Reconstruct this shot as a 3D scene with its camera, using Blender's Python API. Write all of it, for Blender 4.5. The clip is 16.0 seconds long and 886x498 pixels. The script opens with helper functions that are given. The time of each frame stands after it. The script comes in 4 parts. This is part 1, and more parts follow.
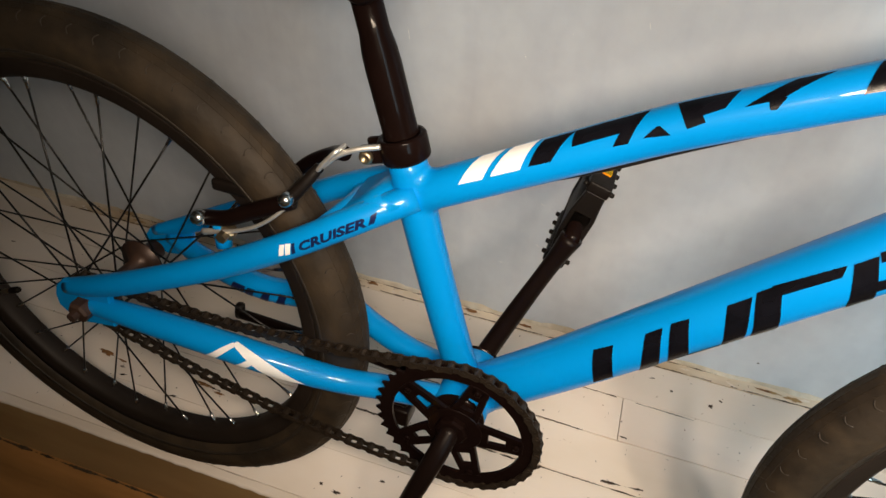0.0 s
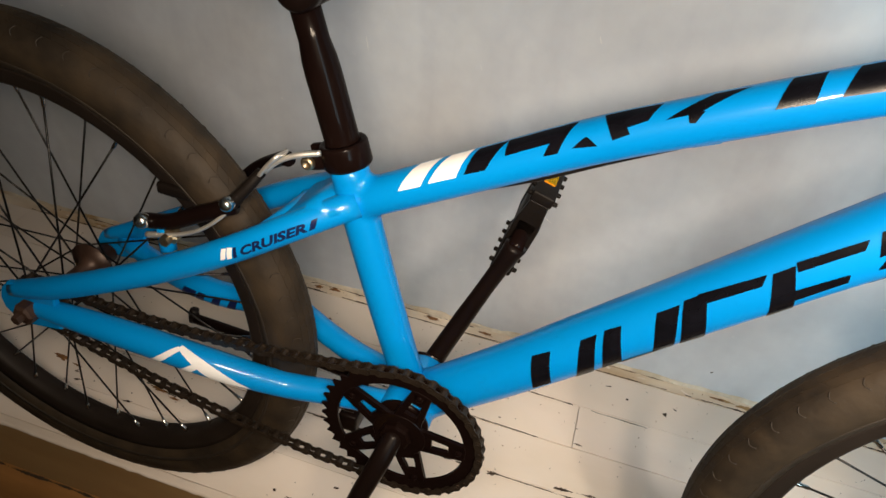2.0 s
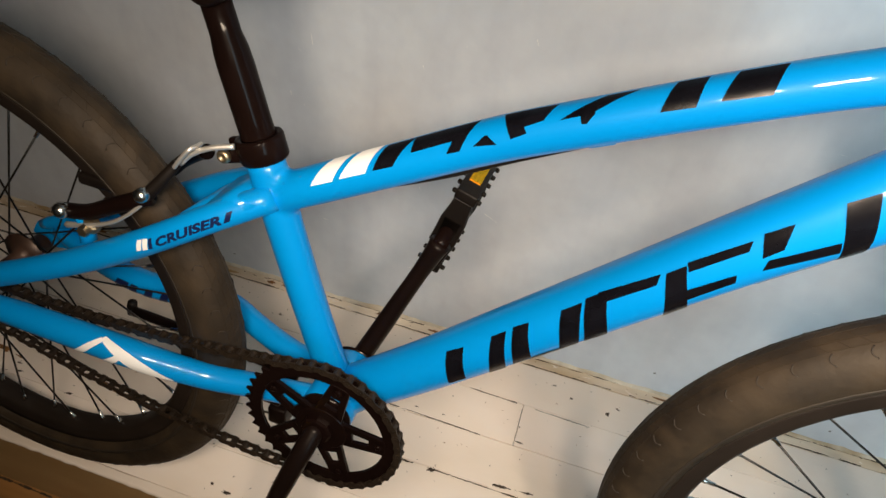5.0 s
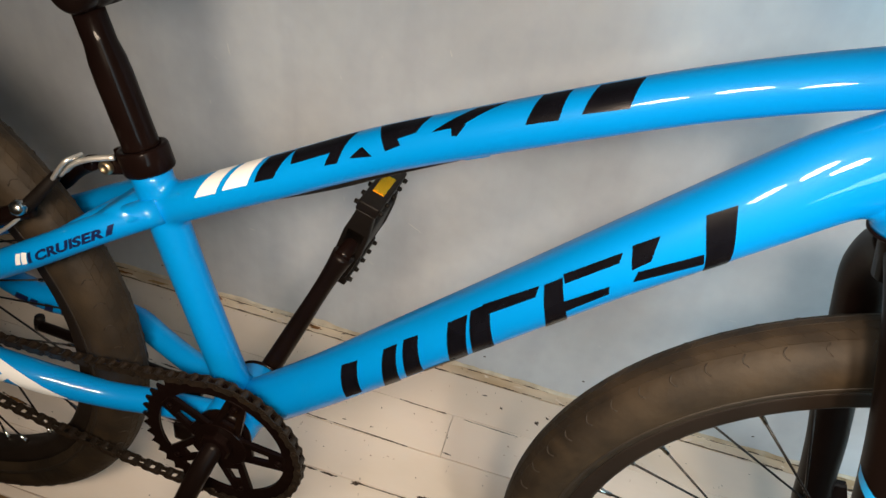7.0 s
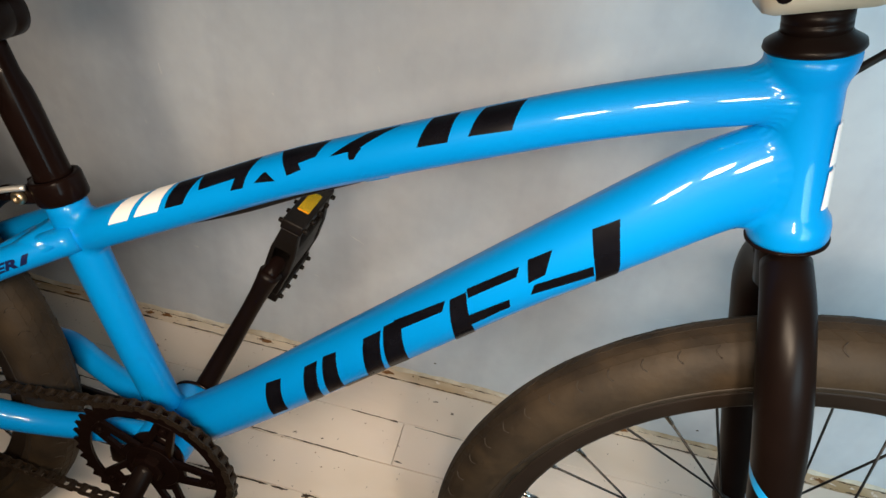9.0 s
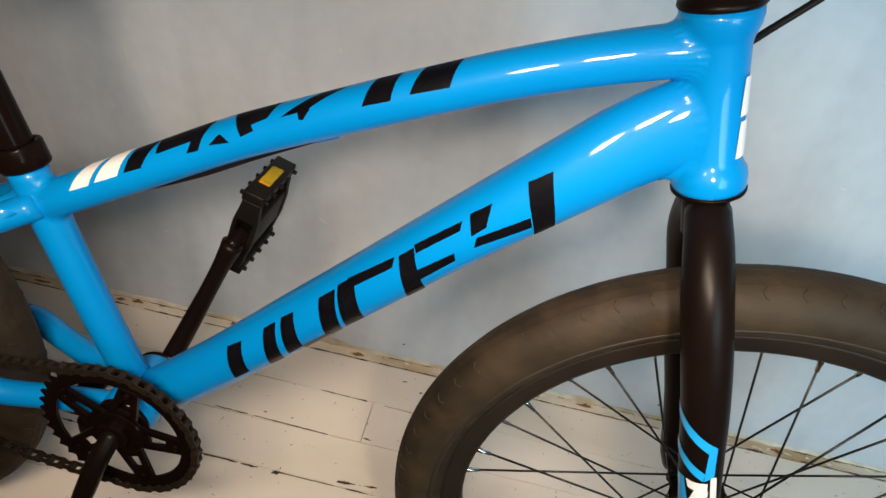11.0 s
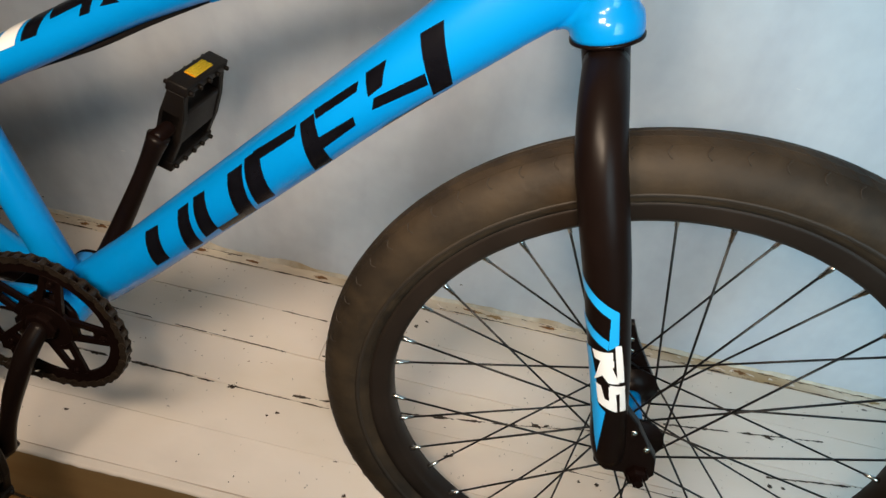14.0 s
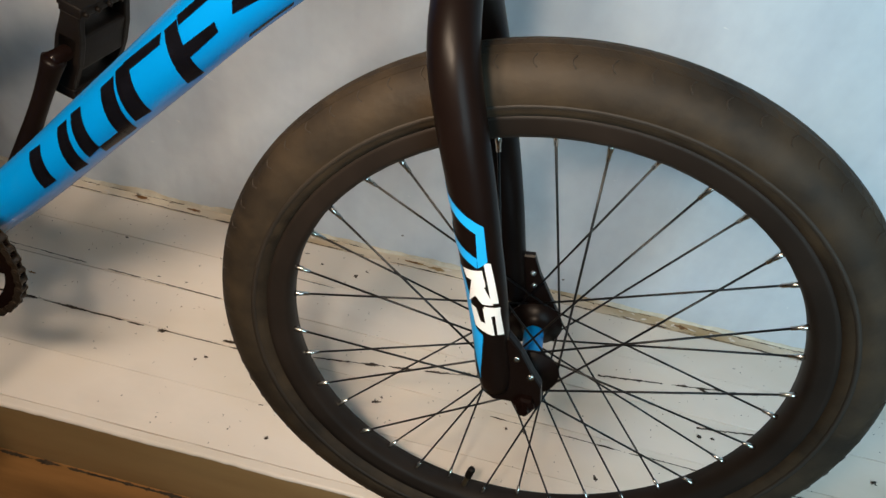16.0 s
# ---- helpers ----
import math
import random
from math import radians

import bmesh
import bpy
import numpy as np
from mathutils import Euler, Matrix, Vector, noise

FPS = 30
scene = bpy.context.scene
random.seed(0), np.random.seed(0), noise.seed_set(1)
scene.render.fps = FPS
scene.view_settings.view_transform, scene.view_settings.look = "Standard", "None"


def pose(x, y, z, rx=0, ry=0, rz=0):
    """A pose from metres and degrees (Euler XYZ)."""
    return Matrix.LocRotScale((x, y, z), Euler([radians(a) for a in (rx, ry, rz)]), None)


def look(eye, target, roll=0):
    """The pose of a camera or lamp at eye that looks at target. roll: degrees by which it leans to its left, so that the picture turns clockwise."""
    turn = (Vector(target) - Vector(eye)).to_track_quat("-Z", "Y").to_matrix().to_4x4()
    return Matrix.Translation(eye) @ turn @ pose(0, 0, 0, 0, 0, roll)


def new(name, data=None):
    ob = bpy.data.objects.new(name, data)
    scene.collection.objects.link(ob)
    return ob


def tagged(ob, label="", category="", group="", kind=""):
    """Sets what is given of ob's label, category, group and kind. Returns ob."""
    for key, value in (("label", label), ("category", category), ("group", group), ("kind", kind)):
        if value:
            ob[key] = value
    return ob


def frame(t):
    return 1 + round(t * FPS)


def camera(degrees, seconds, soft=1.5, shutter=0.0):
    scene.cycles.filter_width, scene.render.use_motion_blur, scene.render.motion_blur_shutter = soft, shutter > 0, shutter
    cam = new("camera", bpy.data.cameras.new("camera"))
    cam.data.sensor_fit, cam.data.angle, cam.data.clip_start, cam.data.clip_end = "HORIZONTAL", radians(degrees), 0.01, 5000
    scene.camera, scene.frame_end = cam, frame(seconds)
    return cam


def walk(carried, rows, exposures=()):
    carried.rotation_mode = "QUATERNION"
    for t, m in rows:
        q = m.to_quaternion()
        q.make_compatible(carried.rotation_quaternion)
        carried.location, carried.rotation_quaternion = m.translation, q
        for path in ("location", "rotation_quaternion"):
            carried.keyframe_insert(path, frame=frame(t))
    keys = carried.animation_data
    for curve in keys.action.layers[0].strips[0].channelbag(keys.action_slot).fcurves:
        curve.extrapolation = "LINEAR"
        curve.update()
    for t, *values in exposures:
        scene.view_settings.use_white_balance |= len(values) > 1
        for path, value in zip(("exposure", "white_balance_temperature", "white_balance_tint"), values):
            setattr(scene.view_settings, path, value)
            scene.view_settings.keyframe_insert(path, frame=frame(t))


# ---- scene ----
cam = camera(68.34, 16.0)
PATH = [
    (0, (-0.1145, -0.5773, 0.8474), (-0.4213, 0.4798, -0.1717), 3.13),
    (0.5, (-0.1067, -0.5756, 0.8503), (-0.3979, 0.4903, -0.1642), 3.83),
    (1, (-0.0947, -0.5744, 0.8528), (-0.3653, 0.5039, -0.1541), 5.02),
    (1.5, (-0.0888, -0.5746, 0.8522), (-0.3596, 0.5038, -0.1546), 5.21),
    (2, (-0.0798, -0.5735, 0.8525), (-0.3519, 0.5097, -0.1488), 5.22),
    (2.5, (-0.0748, -0.5723, 0.8545), (-0.3446, 0.5132, -0.1450), 5.64),
    (3, (-0.0682, -0.5714, 0.8578), (-0.3341, 0.5155, -0.1411), 5.95),
    (5.5, (-0.0082, -0.5571, 0.8595), (-0.2401, 0.5397, -0.1371), 8.01),
    (6, (0.0062, -0.5502, 0.8612), (-0.2175, 0.5554, -0.1276), 8.65),
    (6.5, (0.0284, -0.5444, 0.8632), (-0.1840, 0.5644, -0.1245), 8.64),
    (7, (0.0392, -0.5397, 0.8652), (-0.1398, 0.5853, -0.1107), 9.31),
    (7.5, (0.0522, -0.5363, 0.8671), (-0.1137, 0.5918, -0.1075), 9.29),
    (8, (0.0653, -0.5338, 0.8758), (-0.0983, 0.5887, -0.1056), 8.91),
    (8.5, (0.0738, -0.5302, 0.8804), (-0.0718, 0.6003, -0.0947), 9.11),
    (9, (0.0877, -0.5300, 0.8882), (-0.0428, 0.6098, -0.0781), 8.89),
    (9.5, (0.0995, -0.5330, 0.8919), (-0.0189, 0.6180, -0.0627), 9.49),
    (10, (0.1164, -0.5361, 0.8911), (0.0028, 0.6099, -0.0700), 9.44),
    (12.5, (0.1276, -0.6041, 0.8606), (0.0638, 0.5562, -0.0879), 9.79),
    (13, (0.1704, -0.5981, 0.8540), (0.0718, 0.5380, -0.1205), 9.18),
    (13.5, (0.1967, -0.5878, 0.8391), (0.0971, 0.5246, -0.1622), 9.29),
    (14, (0.2140, -0.5863, 0.8294), (0.1189, 0.5099, -0.1901), 9.13),
    (14.5, (0.2426, -0.5909, 0.8243), (0.1532, 0.5026, -0.1986), 9.02),
    (15, (0.2672, -0.5918, 0.8211), (0.1931, 0.5023, -0.2023), 10.31),
    (15.5, (0.2944, -0.5899, 0.8114), (0.2179, 0.4930, -0.2238), 11.07),
    (16, (0.3155, -0.5899, 0.8007), (0.2356, 0.4735, -0.2542), 10.38),
]
walk(cam, [(t, look(eye, target, roll)) for t, eye, target, roll in PATH], [(0.0, 0.08), (3.0, 0.06), (6.0, 0.0), (8.5, -0.22), (9.5, -0.22), (12.5, -0.26), (16.0, -0.22)])

# ---- world and light ----
world = bpy.data.worlds.new("world")
scene.world = world
world.use_nodes = True
sky = world.node_tree.nodes.new("ShaderNodeTexSky")
sky.sky_type, sky.sun_disc, sky.sun_elevation, sky.sun_rotation = "NISHITA", False, radians(25), radians(200)
world.node_tree.links.new(sky.outputs[0], world.node_tree.nodes["Background"].inputs[0])
world.node_tree.nodes["Background"].inputs[1].default_value = 0.08


def lamp(name, kind, m, energy, colour, size, size_y=None):
    data = bpy.data.lights.new(name, kind)
    data.energy, data.color = energy, colour
    if kind == "AREA":
        data.shape, data.size, data.size_y = "RECTANGLE", size, size_y
    else:
        data.shadow_soft_size = size
    ob = new(name, data)
    ob.matrix_world = m
    return ob


# the torch beside the lens, shared among four still stand-in lamps along its way
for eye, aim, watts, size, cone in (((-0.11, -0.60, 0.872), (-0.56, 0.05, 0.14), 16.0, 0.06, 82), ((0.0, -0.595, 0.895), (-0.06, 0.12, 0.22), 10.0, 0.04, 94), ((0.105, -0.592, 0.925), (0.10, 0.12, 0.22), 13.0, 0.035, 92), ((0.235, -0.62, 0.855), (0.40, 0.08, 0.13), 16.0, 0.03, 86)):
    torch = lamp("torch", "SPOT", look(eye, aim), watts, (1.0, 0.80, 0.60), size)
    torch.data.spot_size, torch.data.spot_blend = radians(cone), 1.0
# area lamp for the daylight, in an opening added to the unseen wall behind
window = lamp("window_light", "AREA", look((1.35, -1.64, 1.05), (1.35, 0.0, 1.05)), 22.0, (0.57, 0.87, 1.0), 1.0, 1.2)
window.data.spread = radians(104)

# ---- materials ----


def material(name, colour, rough=0.5, metal=0.0, spread=0.0, scale=20.0, bump=0.0, bump_scale=60.0, coat=0.0, specks=None, speck_scale=30.0, speck_cut=0.62, by_piece=0.0, stretch=(1, 1, 1), second=None, second_scale=6.0, spec=0.5, coarse=0.0, streak=0.0):
    mat = bpy.data.materials.new(name)
    mat.use_nodes = True
    nt = mat.node_tree
    bs = nt.nodes["Principled BSDF"]
    bs.inputs["Roughness"].default_value, bs.inputs["Metallic"].default_value = rough, metal
    bs.inputs["Coat Weight"].default_value, bs.inputs["Coat Roughness"].default_value = coat, 0.035
    bs.inputs["Specular IOR Level"].default_value = spec
    tc = nt.nodes.new("ShaderNodeTexCoord")
    mp = nt.nodes.new("ShaderNodeMapping")
    mp.inputs["Scale"].default_value = stretch
    nt.links.new(tc.outputs["Object"], mp.inputs["Vector"])

    def noise_node(sc, detail=6.0):
        n = nt.nodes.new("ShaderNodeTexNoise")
        n.inputs["Scale"].default_value, n.inputs["Detail"].default_value = sc, detail
        nt.links.new(mp.outputs[0], n.inputs["Vector"])
        return n

    def mix(fac, a, b, blend="MIX"):
        m = nt.nodes.new("ShaderNodeMix")
        m.data_type, m.blend_type = "RGBA", blend
        for sock, v in ((m.inputs[0], fac), (m.inputs[6], a), (m.inputs[7], b)):
            if isinstance(v, bpy.types.NodeSocket):
                nt.links.new(v, sock)
            elif isinstance(v, tuple):
                sock.default_value = (*v, 1)
            else:
                sock.default_value = v
        return m.outputs[2]

    def ramp(src, lo, hi):
        r = nt.nodes.new("ShaderNodeMapRange")
        r.inputs["From Min"].default_value, r.inputs["From Max"].default_value = lo, hi
        nt.links.new(src, r.inputs["Value"])
        return r.outputs[0]

    out = colour
    if spread:
        n = noise_node(scale)
        out = mix(ramp(n.outputs[0], 0.3, 0.7), tuple(c * (1 - spread) for c in colour), tuple(min(1, c * (1 + spread)) for c in colour))
    if second:
        n = noise_node(second_scale, 4.0)
        out = mix(ramp(n.outputs[0], 0.42, 0.72), out, second)
    if streak:
        fine = noise_node(38.0, 5.0)
        out = mix(ramp(fine.outputs[0], 0.35, 0.7), out, mix(1.0, out, (1 - streak, 1 - streak, 1 - 0.8 * streak), "MULTIPLY"))
        mp2 = nt.nodes.new("ShaderNodeMapping")
        mp2.inputs["Scale"].default_value = (11.0, 1.0, 1.3)
        nt.links.new(tc.outputs["Object"], mp2.inputs["Vector"])
        run = nt.nodes.new("ShaderNodeTexNoise")
        run.inputs["Scale"].default_value, run.inputs["Detail"].default_value = 1.6, 4.0
        nt.links.new(mp2.outputs[0], run.inputs["Vector"])
        out = mix(ramp(run.outputs[0], 0.45, 0.75), out, mix(1.0, out, (1 - 1.5 * streak, 1 - 1.5 * streak, 1 - 1.2 * streak), "MULTIPLY"))
    if specks:
        n = noise_node(speck_scale, 8.0)
        out = mix(ramp(n.outputs[0], speck_cut, speck_cut + 0.03), out, specks)
    if by_piece:
        info = nt.nodes.new("ShaderNodeObjectInfo")
        k = ramp(info.outputs["Random"], 0, 1)
        out = mix(k, out, mix(1.0, out, (1 - by_piece, 1 - by_piece, 1 - 1.15 * by_piece), "MULTIPLY"))
    if isinstance(out, tuple):
        bs.inputs["Base Color"].default_value = (*out, 1)
    else:
        nt.links.new(out, bs.inputs["Base Color"])
    if bump:
        n = noise_node(bump_scale)
        b = nt.nodes.new("ShaderNodeBump")
        b.inputs["Strength"].default_value, b.inputs["Distance"].default_value = bump, 0.002
        nt.links.new(n.outputs[0], b.inputs["Height"])
        if coarse:
            n2 = noise_node(coarse, 3.0)
            b2 = nt.nodes.new("ShaderNodeBump")
            b2.inputs["Strength"].default_value, b2.inputs["Distance"].default_value = 0.5, 0.012
            nt.links.new(n2.outputs[0], b2.inputs["Height"])
            nt.links.new(b2.outputs[0], b.inputs["Normal"])
        nt.links.new(b.outputs[0], bs.inputs["Normal"])
    return mat


BLUE = material("blue_paint", (0.0, 0.222, 0.60), 0.42, 0.0, 0.03, 9, 0.015, 160, coat=0.55, spec=0.1)
BLACK = material("black_gloss", (0.006, 0.003, 0.0025), 0.30, 0.0, 0.2, 30, 0.02, 150, coat=0.11, spec=0.03)
SATIN = material("black_satin", (0.006, 0.0034, 0.0028), 0.36, 0.0, 0.2, 25, 0.03, 300, spec=0.11)
PLASTIC = material("black_plastic", (0.007, 0.005, 0.004), 0.5, 0.0, 0.25, 40, 0.15, 400, spec=0.16)
DECAL = material("black_decal", (0.004, 0.004, 0.006), 0.24, 0.0, 0.3, 60, 0.03, 250, spec=0.16)
NAVY = material("navy_decal", (0.006, 0.012, 0.06), 0.3, coat=0.25, spec=0.3)
WHITE = material("white_decal", (0.80, 0.81, 0.82), 0.35, coat=0.6)
CYAN = material("light_blue_decal", (0.01, 0.36, 0.86), 0.35, coat=0.5)
TYRE = material("tyre_rubber", (0.020, 0.0138, 0.0082), 0.66, 0.0, 0.45, 22, 0.4, 110, second=(0.043, 0.029, 0.016), second_scale=26, spec=0.3)
RIB = material("worn_tread_rib", (0.024, 0.016, 0.0095), 0.7, 0.0, 0.4, 90)
SIDEWALL = material("tyre_sidewall", (0.019, 0.013, 0.008), 0.65, 0.0, 0.3, 20, 0.2, 160)
RIM = material("rim_black", (0.015, 0.0105, 0.008), 0.55, 0.0, 0.25, 20, 0.05, 200, spec=0.2)
SPOKE = material("black_spoke", (0.012, 0.011, 0.011), 0.35, 0.5)
STEEL = material("bright_steel", (0.62, 0.60, 0.57), 0.22, 1.0, 0.1, 60)
WIRE = material("brushed_wire", (0.78, 0.75, 0.70), 0.48, 0.85, 0.1, 80)
BRASS = material("brassy_bolt", (0.42, 0.33, 0.21), 0.42, 1.0, 0.2, 90)
CHAIN = material("oiled_chain", (0.045, 0.033, 0.024), 0.38, 0.7, 0.4, 120)
RUSTY = material("brown_hub", (0.05, 0.028, 0.02), 0.45, 0.3, 0.4, 60)
STEMPAINT = material("champagne_stem", (0.50, 0.45, 0.36), 0.4, 0.35, 0.06, 50, 0.05, 300)
SCUFF = material("scratched_paint", (0.82, 0.82, 0.80), 0.6)
STEM_SHADE = material("stem_recess_shade", (0.36, 0.32, 0.25), 0.45, 0.35)
REFLECTOR = material("amber_reflector", (1.0, 0.70, 0.05), 0.24, 0.8)
AMBER = material("amber_plastic", (0.95, 0.42, 0.02), 0.2, coat=1.0)
WALL = material("blue_grey_wall", (0.595, 0.635, 0.69), 0.34, 0.0, 0.05, 5.5, 0.32, 30, specks=(0.70, 0.72, 0.73), speck_scale=55, speck_cut=0.735, coarse=9.0, second=(0.535, 0.565, 0.60), second_scale=3.0, streak=0.06)
PLANK = material("worn_white_boards", (0.86, 0.775, 0.70), 0.42, 0.0, 0.07, 14, 0.25, 55, specks=(0.10, 0.065, 0.04), speck_scale=42, speck_cut=0.725, by_piece=0.06, stretch=(0.45, 1, 1), second=(0.70, 0.61, 0.51), second_scale=7)
DARK_JOINT = material("dark_joint", (0.05, 0.035, 0.022), 0.8, 0.0, 0.5, 60)
CHIP = material("chipped_dark_wood", (0.034, 0.021, 0.012), 0.7, 0.0, 0.4, 90)
ORANGECHIP = material("chipped_orange_wood", (0.22, 0.10, 0.03), 0.7, 0.0, 0.4, 90)
BARE = material("bare_edge_wood", (0.78, 0.68, 0.55), 0.55, 0.0, 0.16, 30, 0.4, 80, specks=(0.14, 0.08, 0.04), speck_scale=46, speck_cut=0.68, second=(0.42, 0.28, 0.13), second_scale=9, stretch=(0.35, 1, 1))
RISER = material("tan_riser", (0.43, 0.28, 0.125), 0.55, 0.0, 0.14, 10, 0.2, 40, stretch=(0.3, 1, 1), second=(0.36, 0.22, 0.09), second_scale=14)
LOWER = material("amber_floor_wood", (0.33, 0.165, 0.055), 0.4, 0.0, 0.34, 16, 0.15, 60, stretch=(0.22, 2, 1), by_piece=0.12)
PLASTER = material("plain_plaster", (0.22, 0.21, 0.19), 0.8, 0.0, 0.05, 3, 0.2, 30)
CAULK = material("crumbling_filler", (0.66, 0.60, 0.50), 0.7, 0.0, 0.15, 40, 0.5, 120, second=(0.36, 0.25, 0.13), second_scale=14)

# ---- geometry helpers ----


def mesh_of(name, verts, faces, smooth=True):
    me = bpy.data.meshes.new(name)
    me.from_pydata([tuple(map(float, v)) for v in verts], [], faces)
    bm = bmesh.new()
    bm.from_mesh(me)
    bmesh.ops.recalc_face_normals(bm, faces=bm.faces)
    bm.to_mesh(me)
    bm.free()
    for p in me.polygons:
        p.use_smooth = smooth
    return me


def part(name, geo, mat, parent=None, label="", m=None, smooth=True):
    me = geo if isinstance(geo, bpy.types.Mesh) else mesh_of(name, geo[0], geo[1], smooth)
    if not me.materials:
        me.materials.append(mat)
    ob = new(name, me)
    if parent:
        ob.parent = parent
    if m is not None:
        ob.matrix_basis = m
    if label:
        ob["label"] = label
    return ob


def join(*geos):
    vs, fs = [], []
    for v, f in geos:
        k = len(vs)
        vs += [tuple(p) for p in v]
        fs += [tuple(i + k for i in q) for q in f]
    return vs, fs


def moved(geo, m):
    return [tuple(m @ Vector(v)) for v in geo[0]], geo[1]


def spline(pts, n):
    """n points on a smooth line through pts; any number of columns."""
    p = np.array(pts, float)
    d = np.r_[0, np.cumsum(np.linalg.norm(np.diff(p[:, :3], axis=0), axis=1))]
    m = np.gradient(p, d, axis=0) if len(p) > 2 else np.repeat((p[1:] - p[:1]) / d[-1], 2, axis=0)
    out = []
    for s in np.linspace(0, d[-1], n):
        i = min(np.searchsorted(d, s, "right") - 1, len(d) - 2)
        h = d[i + 1] - d[i]
        u = (s - d[i]) / h
        out.append((2 * u**3 - 3 * u**2 + 1) * p[i] + (u**3 - 2 * u**2 + u) * h * m[i] + (3 * u**2 - 2 * u**3) * p[i + 1] + (u**3 - u**2) * h * m[i + 1])
    return np.array(out)


def frames(c):
    """Tangent, side (towards -y where it can) and up at each point of a line."""
    t = np.gradient(c, axis=0)
    t /= np.linalg.norm(t, axis=1)[:, None]
    ref = np.array((0, -1.0, 0)) if abs(t[:, 1]).max() < 0.9 else np.array((1.0, 0, 0))
    a = ref - (t @ ref)[:, None] * t
    a /= np.linalg.norm(a, axis=1)[:, None]
    return t, a, np.cross(a, t) * -1


def tube(pts, radii, segs=20, n=None, flat=1.0):
    """A tube along pts; radii and flat, which squeezes it sideways, one number or one a point."""
    r = np.full(len(pts), radii, float) if np.isscalar(radii) else np.array(radii, float)
    g = np.full(len(pts), flat, float) if np.isscalar(flat) else np.array(flat, float)
    c = np.c_[np.array(pts, float), r, g]
    if n:
        c = spline(c, n)
    t, a, b = frames(c[:, :3])
    vs, fs = [], []
    for i in range(len(c)):
        for k in range(segs):
            w = 2 * math.pi * k / segs
            vs.append(c[i, :3] + c[i, 3] * (math.cos(w) * a[i] * c[i, 4] + math.sin(w) * b[i]))
    for i in range(len(c) - 1):
        for k in range(segs):
            k2 = (k + 1) % segs
            fs.append((i * segs + k, i * segs + k2, (i + 1) * segs + k2, (i + 1) * segs + k))
    fs += [tuple(range(segs)), tuple(range((len(c) - 1) * segs, len(c) * segs))]
    return vs, fs


def lathe(profile, segs=32, closed=False):
    """Turns (radius, height) round z."""
    vs, fs, n = [], [], len(profile)
    for k in range(segs):
        w = 2 * math.pi * k / segs
        vs += [(r * math.cos(w), r * math.sin(w), h) for r, h in profile]
    for k in range(segs):
        k2 = (k + 1) % segs
        for i in range(n if closed else n - 1):
            j = (i + 1) % n
            fs.append((k * n + i, k * n + j, k2 * n + j, k2 * n + i))
    if not closed:
        fs += [tuple(k * n for k in range(segs)), tuple(k * n + n - 1 for k in range(segs))]
    return vs, fs


def slab(outline, y0, y1, bevel=0.0):
    """An outline in x and z, given depth from y0 to y1."""
    n = len(outline)
    o = np.array(outline, float)
    mid = o.mean(axis=0)
    rows = [(y0, 1 - bevel), (y0 + (y1 - y0) * 0.18, 1.0), (y1 - (y1 - y0) * 0.18, 1.0), (y1, 1 - bevel)] if bevel else [(y0, 1.0), (y1, 1.0)]
    vs = [(mid[0] + (x - mid[0]) * s, y, mid[1] + (z - mid[1]) * s) for y, s in rows for x, z in o]
    fs = [(i * n + k, i * n + (k + 1) % n, (i + 1) * n + (k + 1) % n, (i + 1) * n + k) for i in range(len(rows) - 1) for k in range(n)]
    fs += [tuple(range(n)), tuple(range((len(rows) - 1) * n, len(rows) * n))]
    return vs, fs


def box(x0, x1, y0, y1, z0, z1, b=0.0):
    """A box with its edges cut back by b."""
    bm = bmesh.new()
    bmesh.ops.create_cube(bm, size=1)
    for v in bm.verts:
        v.co = ((x0 + x1) / 2 + v.co.x * (x1 - x0), (y0 + y1) / 2 + v.co.y * (y1 - y0), (z0 + z1) / 2 + v.co.z * (z1 - z0))
    if b:
        bmesh.ops.bevel(bm, geom=bm.edges[:], offset=b, segments=2, affect="EDGES", profile=0.6)
    bm.verts.index_update()
    out = [tuple(v.co) for v in bm.verts], [tuple(v.index for v in f.verts) for f in bm.faces]
    bm.free()
    return out


def along(p, q):
    """The pose at p whose z points to q."""
    return Matrix.Translation(p) @ (Vector(q) - Vector(p)).to_track_quat("Z", "Y").to_matrix().to_4x4()


def upright(p, q):
    """The pose at p whose z points to q and whose y stays across the bicycle."""
    z = (Vector(q) - Vector(p)).normalized()
    y = Vector((0, 1, 0))
    x = y.cross(z).normalized()
    return Matrix.Translation(p) @ Matrix((x, y, z)).transposed().to_4x4()


SIDE = Matrix.Rotation(radians(90), 4, "X")  # z of a turned shape becomes -y


